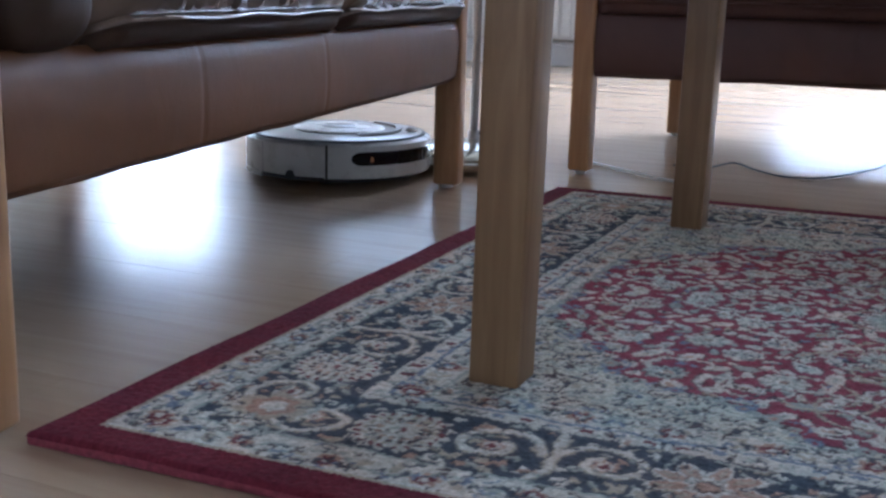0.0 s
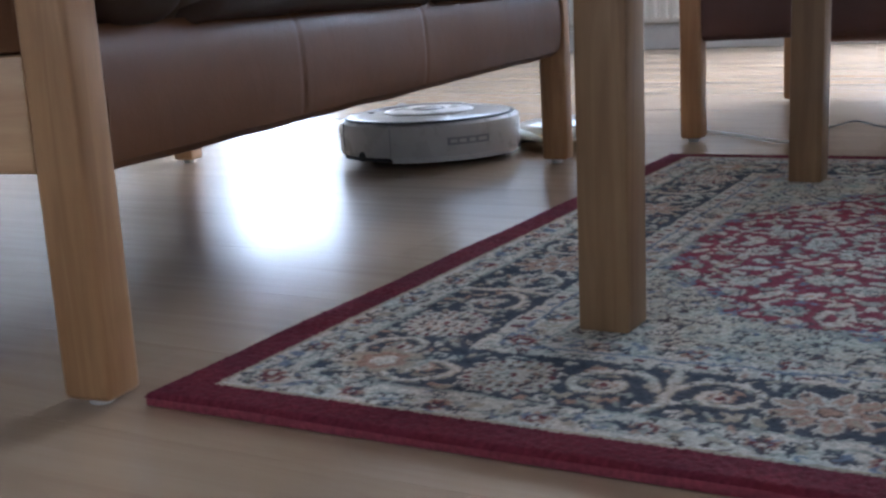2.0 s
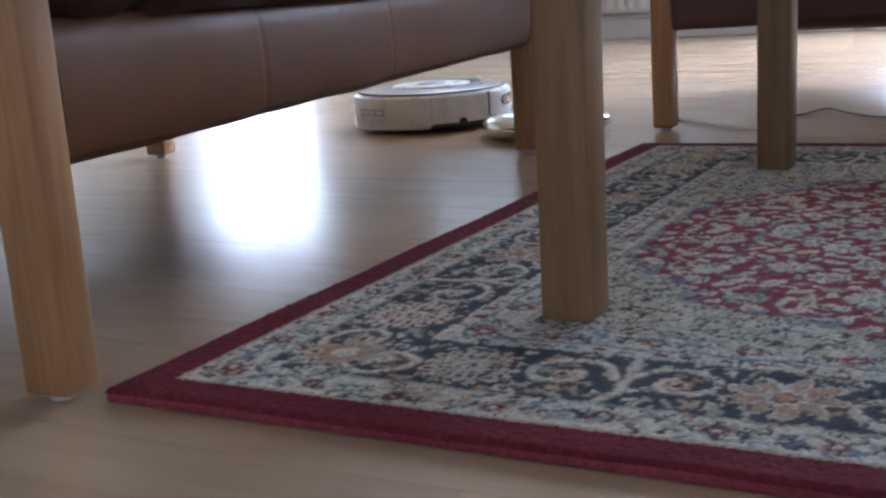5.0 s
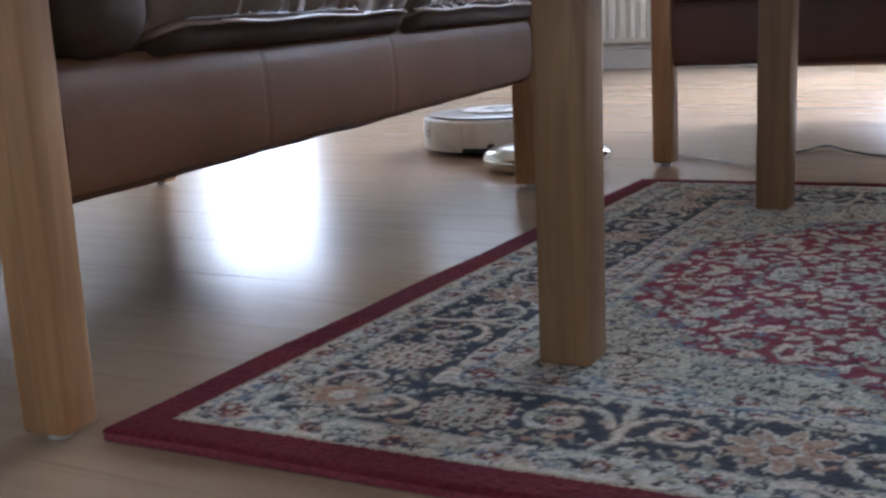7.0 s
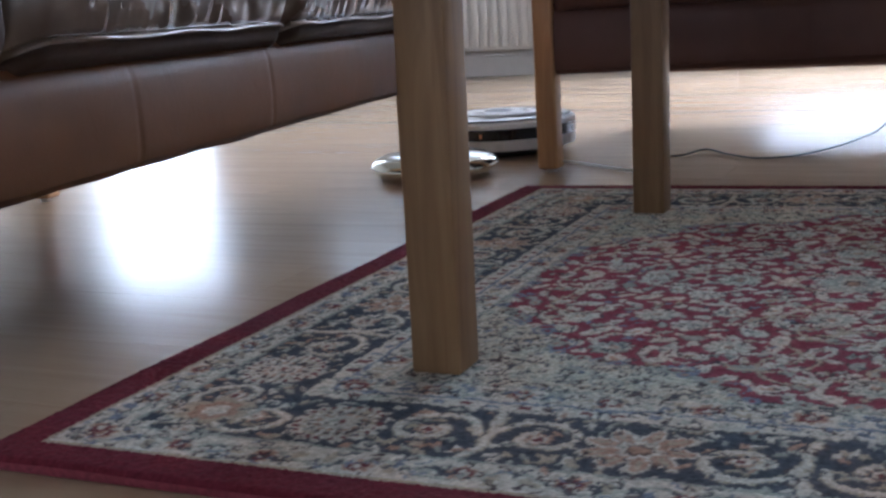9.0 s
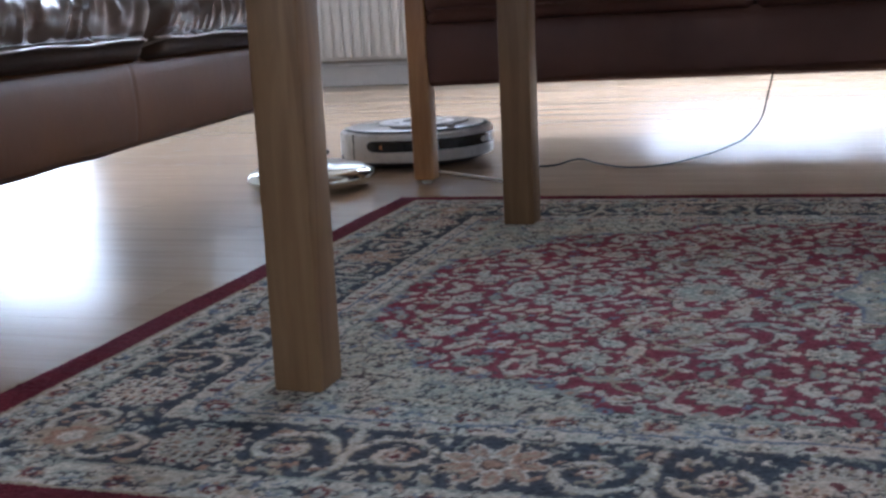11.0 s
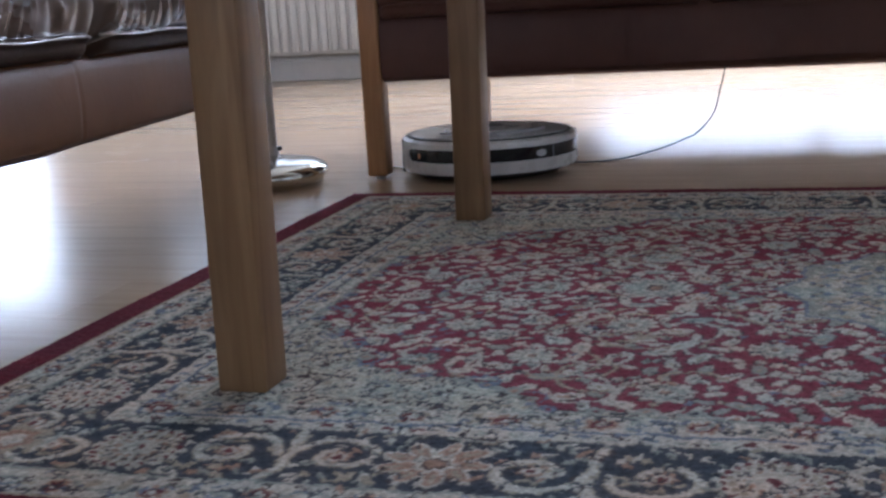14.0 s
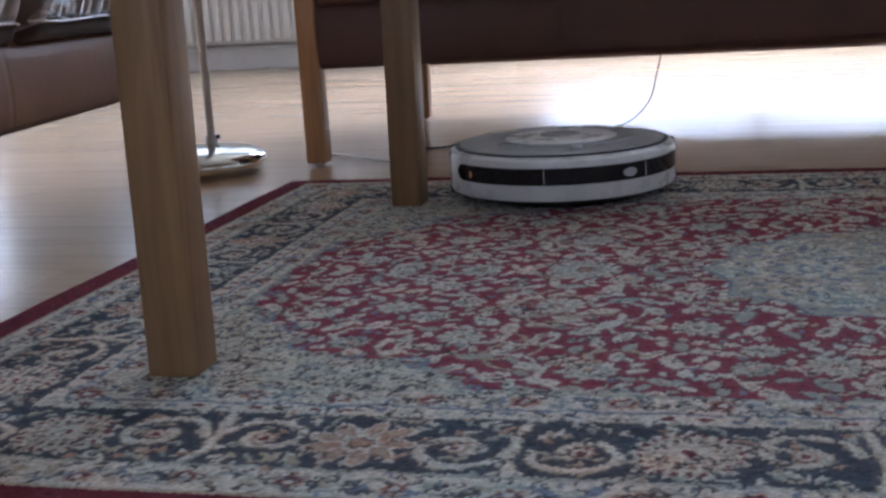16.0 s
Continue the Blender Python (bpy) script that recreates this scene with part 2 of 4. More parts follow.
wall_along_x("wall_far", FAR_Y, FAR_Y + 0.25, LEFT_X - 0.2, RIGHT_X + 0.2, [DOOR_A, DOOR_B, OVER_W], "white painted wall with glazed doors and a window")
wall_along_x("wall_back", BACK_Y - 0.2, BACK_Y, LEFT_X - 0.2, RIGHT_X + 0.2, [BACK_W], "white painted wall with a wide window")
structure("wall_left", boxed(LEFT_X - 0.2, LEFT_X, BACK_Y, FAR_Y, 0, HIGH), WALL, "plain white painted wall")
a, b, c, d = RIGHT_W
bm = boxed(RIGHT_X, RIGHT_X + 0.2, BACK_Y, a, 0, HIGH)
for y0, y1, z0, z1 in ((b, FAR_Y, 0, HIGH), (a, b, 0, c), (a, b, d, HIGH)):
    box(bm, RIGHT_X, RIGHT_X + 0.2, y0, y1, z0, z1)
structure("wall_right", bm, WALL, "white painted wall with a small window")
structure("ceiling", boxed(LEFT_X - 0.2, RIGHT_X + 0.2, BACK_Y - 0.2, FAR_Y + 0.25, HIGH, HIGH + 0.2), CEILING, "plain pale ceiling")
structure("ground", boxed(-300, 300, -300, 300, -0.45, -0.25), GROUND, "grey paving outside the windows")


def skirting(name, x0, x1):
    bm = bmesh.new()
    box(bm, x0, x1, FAR_Y - 0.020, FAR_Y - 0.002, 0.0, 0.092, 0.004)
    box(bm, x0, x1, FAR_Y - 0.013, FAR_Y - 0.002, 0.0921, 0.108, 0.003)
    structure(name, bm, TRIM, "white painted skirting board")


skirting("baseboard_1", LEFT_X, DOOR_A[0] - 0.06)
skirting("baseboard_2", DOOR_A[1] + 0.06, DOOR_B[0] - 0.06)
skirting("baseboard_3", DOOR_B[1] + 0.06, RIGHT_X)


def glazed(name, m, width, z0, z1, panes, label):
    """A white frame with upright panes; local x along the wall, y outwards."""
    w = tagged(new(name), label, "", "", "structure")
    w.matrix_world = m
    f = 0.06
    bm = bmesh.new()
    box(bm, 0, width, 0.02, 0.08, z0, z0 + f, 0.004)
    box(bm, 0, width, 0.02, 0.08, z1 - f, z1, 0.004)
    step = width / panes
    for i in range(panes + 1):
        x = min(max(i * step - f / 2, 0), width - f)
        box(bm, x, x + f, 0.02, 0.08, z0 + f, z1 - f, 0.004)
    part("window_frame", bm, TRIM, w, "white painted frame")
    for i in range(panes):
        p = part("pane", boxed(i * step + f / 2, (i + 1) * step - f / 2, 0.045, 0.051, z0 + f, z1 - f), GLASS, w, smooth=False)
        p.visible_shadow = False
    return w


glazed("door_1", pose(DOOR_A[0], FAR_Y + 0.02, 0), DOOR_A[1] - DOOR_A[0], DOOR_A[2], DOOR_A[3], 1, "white framed glazed balcony door, closed")
glazed("door_2", pose(DOOR_B[0], FAR_Y + 0.02, 0), DOOR_B[1] - DOOR_B[0], DOOR_B[2], DOOR_B[3], 2, "wide white framed glazed doors, closed")
glazed("window_3", pose(OVER_W[0], FAR_Y + 0.02, 0), OVER_W[1] - OVER_W[0], OVER_W[2], OVER_W[3], 2, "white framed window above the radiator")
glazed("window_1", pose(BACK_W[1], BACK_Y - 0.02, 0, 0, 0, 180), BACK_W[1] - BACK_W[0], BACK_W[2], BACK_W[3], 3, "wide white framed window")
glazed("window_2", pose(RIGHT_X + 0.02, RIGHT_W[1], 0, 0, 0, -90), RIGHT_W[1] - RIGHT_W[0], RIGHT_W[2], RIGHT_W[3], 1, "small white framed window")


def radiator():
    r = thing("radiator", pose(-2.95, FAR_Y - 0.03, 0), "white enamelled panel radiator with upright flutes on the wall", "radiator")
    n, pitch, z0, z1 = 38, 0.0485, 0.122, 0.62
    bm = boxed(0, n * pitch, -0.055, -0.045, z0, z1, 0.002)
    box(bm, 0, n * pitch, -0.060, -0.02, z1, z1 + 0.012, 0.003)
    box(bm, 0.0, 0.004, -0.056, -0.02, z0, z1)
    box(bm, n * pitch - 0.004, n * pitch, -0.056, -0.02, z0, z1)
    part("panel", bm, RADIATOR, r)
    bm = bmesh.new()
    box(bm, 0, pitch * 0.72, -0.068, -0.0551, z0 + 0.012, z1 - 0.012, 0.010, 3)
    me = mesh_of("flute", bm, RADIATOR)
    for i in range(n):
        o = new("flute", me)
        o.parent = r
        o.location = (i * pitch + 0.007, 0, 0)
    for x in (0.3, n * pitch - 0.3):
        part("bracket", boxed(x, x + 0.03, -0.045, 0.028, 0.2, 0.5), TRIM, r)
    part("valve_pipe", tube([(n * pitch - 0.03, -0.035, z0), (n * pitch - 0.03, -0.035, 0.07), (n * pitch - 0.03, -0.035, 0.0)], 0.008), TRIM, r)


radiator()


def cloth_material():
    m, nt, b = material("net_cloth", 0.9)
    weave = noise_of(nt, coords(nt, (300, 300, 300)), 1.0, 2)
    b.inputs["Base Color"].default_value = (0.82, 0.81, 0.78, 1)
    bump(nt, b, weave, 0.2, 0.001)
    thin, clear = nt.nodes.new("ShaderNodeBsdfTranslucent"), nt.nodes.new("ShaderNodeBsdfTransparent")
    thin.inputs["Color"].default_value = (0.80, 0.80, 0.78, 1)
    last = b.outputs["BSDF"]
    for extra, share in ((thin, 0.5), (clear, 0.22)):
        mx = nt.nodes.new("ShaderNodeMixShader")
        mx.inputs["Fac"].default_value = share
        nt.links.new(last, mx.inputs[1])
        nt.links.new(extra.outputs["BSDF"], mx.inputs[2])
        last = mx.outputs["Shader"]
    nt.links.new(last, nt.nodes["Material Output"].inputs["Surface"])
    return m


def added_curtain():
    """An added, unseen pleated net curtain whose hem is cut as an arch: short in the middle, long at both sides."""
    # the arch is there to narrow the door's bright patch on the floor
    x0, x1, mid, top = -4.50, -3.40, -4.03, 2.28
    c = thing("added_curtain", pose(0, FAR_Y - 0.085, 0), "added unseen net curtain, arched to taper the balcony door's reflection", "curtain")
    bm = bmesh.new()
    nu, nv = 220, 30
    rows = []
    for i in range(nu + 1):
        x = x0 + (x1 - x0) * i / nu
        far = min(abs(x - mid) / (0.34 if x < mid else 0.48), 1.0)
        hem = 0.27 + 0.52 * max(0.0, 1 - far ** 1.25)
        fold = 0.016 * math.sin(x * 95) + 0.007 * math.sin(x * 41 + 1)
        rows.append([[bm.verts.new((x + 0.004 * math.sin(x * 40 + j * 0.3), fold * (0.35 + 0.65 * j / nv) + d, top + (hem - top) * j / nv)) for j in range(nv + 1)] for d in (0.0, 0.0012)])
    for p, q in zip(rows, rows[1:]):
        for j in range(nv):
            bm.faces.new((p[0][j], q[0][j], q[0][j + 1], p[0][j + 1]))
    # the hem's doubled tape
    for p, q in zip(rows, rows[1:]):
        bm.faces.new((p[0][nv], q[0][nv], q[1][nv], p[1][nv]))
        bm.faces.new((p[1][nv], q[1][nv], q[1][nv - 1], p[1][nv - 1]))
    part("cloth", bm, cloth_material(), c)
    part("rail", boxed(x0 - 0.05, x1 + 0.05, -0.012, 0.012, top + 0.001, top + 0.025, 0.003), TRIM, c, "white curtain rail")
    for x in (x0 + 0.02, x1 - 0.05):
        part("bracket", boxed(x, x + 0.03, 0.0125, 0.084, top + 0.004, top + 0.02), TRIM, c)


added_curtain()


# ---------------------------------------------------------------- sofas
def cushion_mesh(x0, x1, front, back, z0, z1, seed, wrinkle=0.006, pipe=0.024, inset=0.0):
    """A seat cushion: smooth roll below, a welt, and a gathered, creased panel above."""
    bm = bmesh.new()
    nu = max(int((x1 - x0) / 0.006), 20)
    prof = []
    r = 0.018
    for k in range(7):
        a = math.pi / 2 * k / 6
        prof.append((front + r - r * math.sin(a), z0 + r * (1 - math.cos(a)), 0.0))
    zw = z0 + pipe
    prof += [(front - 0.002, zw - 0.004, 0.0), (front - 0.006, zw, 0.0), (front - 0.006, zw + 0.003, 0.0), (front - 0.001, zw + 0.006, 0.2)]
    top_r = 0.055
    for k in range(14):
        t = k / 13
        prof.append((front - 0.004 - 0.008 * math.sin(math.pi * t), zw + 0.008 + (z1 - top_r - zw - 0.008) * t, min(1, 0.3 + t)))
    for k in range(1, 10):
        a = math.pi / 2 * k / 9
        prof.append((front + top_r - top_r * math.cos(a), z1 - top_r + top_r * math.sin(a), 1.0))
    for k in range(1, 9):
        prof.append((front + top_r + (back - front - top_r) * k / 8, z1 + 0.012 * math.sin(math.pi * k / 8), 0.5))
    prof.append((back, z0, 0.0))
    rows = []
    for i in range(nu + 1):
        u = i / nu
        x = x0 + (x1 - x0) * u
        edge = min(u, 1 - u) * (x1 - x0)
        pull = 0.030 * max(0.0, 1 - edge / 0.035) ** 2
        row = []
        for j, (y, z, w) in enumerate(prof):
            s = j / len(prof)
            lean = 0.02 * noise.noise(Vector((x * 9, seed, 3)))
            n1 = noise.noise(Vector(((x + lean * s * 6) * 34 + seed, z * 4 + s, seed)))
            n2 = noise.noise(Vector((x * 70 + seed * 3 + 2 * noise.noise(Vector((x * 5, z * 12, seed))), z * 11, seed + 7)))
            fold = (1 - abs(n1) * 2.2) * 0.7 + (1 - abs(n2) * 2.0) * 0.22
            d = wrinkle * w * (fold - 0.5) * min(1.0, max(0.0, (x - x0 - inset) / 0.02 + 0.3))
            row.append(bm.verts.new((x, y + pull - d, z - pull * 0.4 + d * 0.5)))
        rows.append(row)
    for p, q in zip(rows, rows[1:]):
        for j in range(len(prof) - 1):
            f = bm.faces.new((p[j], q[j], q[j + 1], p[j + 1]))
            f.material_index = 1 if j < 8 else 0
    bm.faces.new(rows[0])
    bm.faces.new(rows[-1][::-1])
    bmesh.ops.recalc_face_normals(bm, faces=bm.faces)
    return bm


def skirt_mesh(x0, x1, y0, y1, z0, z1, seed, round_end=0.03, rise=0.0):
    """The leather front rail: padded, with a slightly uneven lower edge."""
    bm = bmesh.new()
    nu, nz = max(int((x1 - x0) / 0.004), 20), 14
    rows = []
    for i in range(nu + 1):
        x = x0 + (x1 - x0) * i / nu
        low = z0 + rise * (x - x0) + 0.0025 * noise.noise(Vector((x * 9, seed, 0)))
        e = (x1 - x)
        if e < round_end:
            low += round_end * (1 - math.sqrt(max(0, 1 - ((round_end - e) / round_end) ** 2)))
        row = []
        for j in range(nz + 1):
            t = j / nz
            z = low + (z1 - low) * t
            puff = 0.006 * math.sin(math.pi * min(1, t * 1.05)) ** 0.6 + 0.0025 * noise.noise(Vector((x * 6, z * 10, seed)))
            seam = -0.0016 * max(math.exp(-((x - sx) / 0.0028) ** 2) for sx in (x0 + 0.255 * (x1 - x0), x0 + 0.515 * (x1 - x0)))
            curl = 0.010 * max(0, 1 - t / 0.10) ** 2 + 0.006 * max(0, (t - 0.80) / 0.20) ** 2
            row.append(bm.verts.new((x, y0 - puff - seam + curl, z)))
        row.append(bm.verts.new((x, y1, z1)))
        row.append(bm.verts.new((x, y1, low + 0.002)))
        rows.append(row)
    n = nz + 3
    for p, q in zip(rows, rows[1:]):
        for j in range(n):
            bm.faces.new((p[j], q[j], q[(j + 1) % n], p[(j + 1) % n]))
    bm.faces.new(rows[0])
    bm.faces.new(rows[-1][::-1])
    bmesh.ops.recalc_face_normals(bm, faces=bm.faces)
    return bm


def sofa(m, length, depth, cuts, hide, seat, label, seed, low=0.19, top=0.305, back_in=0.02, lean=0.0, lw=0.042, proud=0.0):
    """Local x along the front, y to the back. cuts: the seat cushions' limits."""
    s = thing("sofa", m, label, "sofa", "sofas round the table")
    lt, arm = 0.044, 0.56
    for x in (0, length - lw):
        for y, inset in ((0, 0.0), (depth - lt, back_in if x == 0 else -back_in)):
            bm = boxed(x + inset, x + lw + inset, y - (proud if y == 0 else 0), y + lt, 0.0075, arm, 0.006, 3)
            leg = part("leg", bm, SOFA_WOOD, s)
            g = lathe([(0, 0), (0.009, 0), (0.0105, 0.0015), (0.0105, 0.006), (0.008, 0.0078), (0, 0.0078)], 20)
            bmesh.ops.translate(g, verts=g.verts, vec=(x + inset + lw / 2, y + lt / 2, 0))
            part("glide", g, GLIDE, leg, "pale round glide")
    for x in (0.004, length - lw + 0.004):
        part("side_rail", boxed(x, x + 0.028, lt + 0.001, depth - lt - 0.001, low + 0.005, low + 0.098, 0.004), SOFA_RAIL, s, "pale wooden side rail")
        part("arm_panel", boxed(x + 0.003, x + 0.025, lt + 0.001, depth - lt - 0.001, low + 0.099, arm - 0.03, 0.006), hide, s)
        part("armrest", boxed(x - 0.02, x + 0.05, -0.01, depth - 0.05, arm, arm + 0.03, 0.010, 3), SOFA_RAIL, s)
    part("front_rail", skirt_mesh(lw + 0.001, length - lw + 0.012, 0.006, 0.034, low, top, seed, 0.03, 0.014 if lean else 0.004), hide, s, "leather covered front rail with seams")
    part("underside", boxed(lw + 0.002, length - lw - 0.002, 0.04, depth - 0.03, low + 0.012, low + 0.10, 0.004), FABRIC, s, "dark fabric underside")
    part("back_rail", boxed(lw + 0.002, length - lw - 0.002, depth - 0.028, depth - 0.002, low, top, 0.004), hide, s)
    if lean:
        # unseen panel, added to end the door's reflection on the floor
        part("reflection_stop", boxed(lw + 0.004, length - lw - 0.004, depth + 0.002, depth + lean, 0.138, 0.68, 0.02, 3), hide, s, "added unseen panel that cuts off the door's reflection")
    part("backrest", boxed(lw + 0.004, length - lw - 0.004, depth - 0.2, depth - 0.03, top + 0.002, 0.73, 0.05, 4), hide, s)
    for i, (a, b) in enumerate(zip(cuts, cuts[1:])):
        if b - a < 0.25:
            # the pad shares the roll's painted-in shade
            part("arm_pad", boxed(a + 0.002, b - 0.004, -0.020, depth - 0.21, top - 0.004, 0.50, 0.04, 6), SHADED_ROLL, s, "smooth rolled leather pad")
            continue
        pad = 0.06 if i == 1 and cuts[1] - cuts[0] < 0.25 else 0.0
        c = part("seat_cushion", cushion_mesh(a + 0.002, b - 0.002, -0.012, depth - 0.21, top - 0.004, 0.45, seed + 5 * i, 0.013, inset=pad), seat, s, "wrinkled leather seat cushion")
        # below the welt the brown sofa gets the colour with shade painted in
        c.data.materials.append(SHADED_ROLL if seat is CUSHION else hide)
        if b - a > 0.25:
            part("piping", tube([(a + pad + 0.012 + (b - a - pad - 0.024) * k / 12, -0.0195 + 0.002 * math.sin(k * 2.1 + seed) + (0.010 if k in (0, 12) else 0), top + 0.0215 + 0.0015 * math.sin(k * 1.3 + i)) for k in range(13)], 0.0016), GLINT_PIPING if seat is CUSHION else seat, s, "leather piping, pale where its glint is painted in")
    return s


sofa(pose(-0.630, 0.657, 0, 0, 0, 96.7), 1.325, 0.825, (0.048, 0.17, 0.725, 1.285), LEATHER, CUSHION, "brown leather sofa on light wooden legs beside the rug", 3, low=0.187, back_in=0.02, lw=0.043, proud=0.003)
sofa(pose(-0.662, 2.216, 0, 0, 0, 1.2), 1.95, 0.765, (0.04, 0.66, 1.28, 1.91), LEATHER_RED, LEATHER_RED, "dark brown leather sofa on light wooden legs behind the rug", 11, low=0.1925, top=0.3185, back_in=0.042, lean=0.20)


# ---------------------------------------------------------------- the table
def table():
    t = thing("table", pose(-0.346, 0.952, 0.012), "light wooden table with square legs standing on the rug", "table")
    for x in (0, 1.25):
        for y in (0, 0.792):
            bm = boxed(x, x + 0.0475, y, y + 0.0475, 0, 0.70, 0.003)
            for v in bm.verts:
                v.co.x += 0.011 * v.co.z
            part("leg", bm, TABLE_WOOD, t)
    for y in (0.012, 0.808):
        part("apron", boxed(0.058, 1.256, y, y + 0.022, 0.62, 0.699, 0.002), TOP_WOOD, t)
    for x in (0.012, 1.268):
        part("apron", boxed(x, x + 0.022, 0.050, 0.790, 0.62, 0.699, 0.002), TOP_WOOD, t)
    # unseen; its long far overhang is added to shade the rug's far edge
    part("tabletop", boxed(-0.05, 1.36, -0.05, 1.02, 0.7005, 0.728, 0.005), TOP_WOOD, t)


table()


# ---------------------------------------------------------------- the floor lamp and its cords
def floor_lamp():
    l = thing("floor_lamp", pose(-0.870, 2.182, 0), "floor lamp with a round domed chrome base and thin pole", "lamp")
    part("base", lathe([(0, 0.0), (0.108, 0.0), (0.110, 0.0015), (0.112, 0.004), (0.1215, 0.008), (0.1275, 0.0145), (0.1295, 0.023), (0.1275, 0.031), (0.121, 0.038), (0.108, 0.0445), (0.08, 0.0495), (0.04, 0.053), (0.018, 0.054), (0, 0.054)], 80), CHROME, l, "polished round base")
    off = Vector((0.000, 0.052, 0))
    for nm, prof, steps, mat in (("collar", [(0, 0.040), (0.0125, 0.040), (0.0125, 0.066), (0.0105, 0.070), (0, 0.070)], 28, POLE), ("pole", [(0, 0.0701), (0.0085, 0.0701), (0.0085, 1.55), (0, 1.55)], 24, POLE)):
        g = lathe(prof, steps)
        bmesh.ops.translate(g, verts=g.verts, vec=off)
        part(nm, g, mat, l)
    k = lathe([(0, 0), (0.0045, 0), (0.0045, 0.006), (0, 0.0075)], 14)
    bmesh.ops.rotate(k, verts=k.verts, cent=(0, 0, 0), matrix=Matrix.Rotation(radians(90), 3, "Y"))
    bmesh.ops.translate(k, verts=k.verts, vec=off + Vector((0.012, 0, 0.066)))
    part("knob", k, DARK, l)


floor_lamp()
cord = new("power_cord", mesh_of("power_cord", tube([(-0.50, 2.437, 0.003), (-0.43, 2.445, 0.003), (-0.39, 2.52, 0.006), (-0.335, 2.46, 0.004), (-0.262, 2.405, 0.003), (-0.19, 2.445, 0.003), (-0.125, 2.58, 0.004), (-0.088, 2.70, 0.006), (-0.06, 2.80, 0.012), (-0.03, 2.88, 0.045), (-0.015, 2.90, 0.10), (0.0, 2.91, 0.17), (0.0, 2.92, 0.205)], 0.0018), CORD))
tagged(cord, "thin black power cord lying across the floor under a sofa", "cable")
pale = new("pale_cord", mesh_of("pale_cord", tube([(-0.66, 2.36, 0.005), (-0.62, 2.335, 0.005), (-0.56, 2.29, 0.005), (-0.49, 2.235, 0.005), (-0.43, 2.21, 0.005)], 0.0028), CORD_PALE))
tagged(pale, "pale cord lying on the floor beside the rug", "cable")


# ---------------------------------------------------------------- the cleaning robot
RR = 0.175


def arc(r, a0, a1, z0, z1, thick=0.002, steps=40, ends=0.0):
    """A curved plate on a cylinder's side; ends: the angle over which its ends are rounded."""
    bm = bmesh.new()
    rows = []
    zm, h = (z0 + z1) / 2, (z1 - z0) / 2
    for i in range(steps + 1):
        t = 0.5 - 0.5 * math.cos(math.pi * i / steps)
        a = a0 + (a1 - a0) * t
        k = 1.0
        if ends:
            e = min(a - a0, a1 - a) / ends
            k = math.sqrt(max(0.02, 1 - max(0, 1 - e) ** 2))
        c, s = math.cos(radians(a)), math.sin(radians(a))
        rows.append([bm.verts.new((q * c, q * s, z)) for q, z in ((r, zm - h * k), (r + thick, zm - h * k), (r + thick, zm + h * k), (r, zm + h * k))])
    for p, q in zip(rows, rows[1:]):
        for j in range(4):
            bm.faces.new((p[j], q[j], q[(j + 1) % 4], p[(j + 1) % 4]))
    bm.faces.new(rows[0])
    bm.faces.new(rows[-1][::-1])
    bmesh.ops.recalc_face_normals(bm, faces=bm.faces)
    return bm


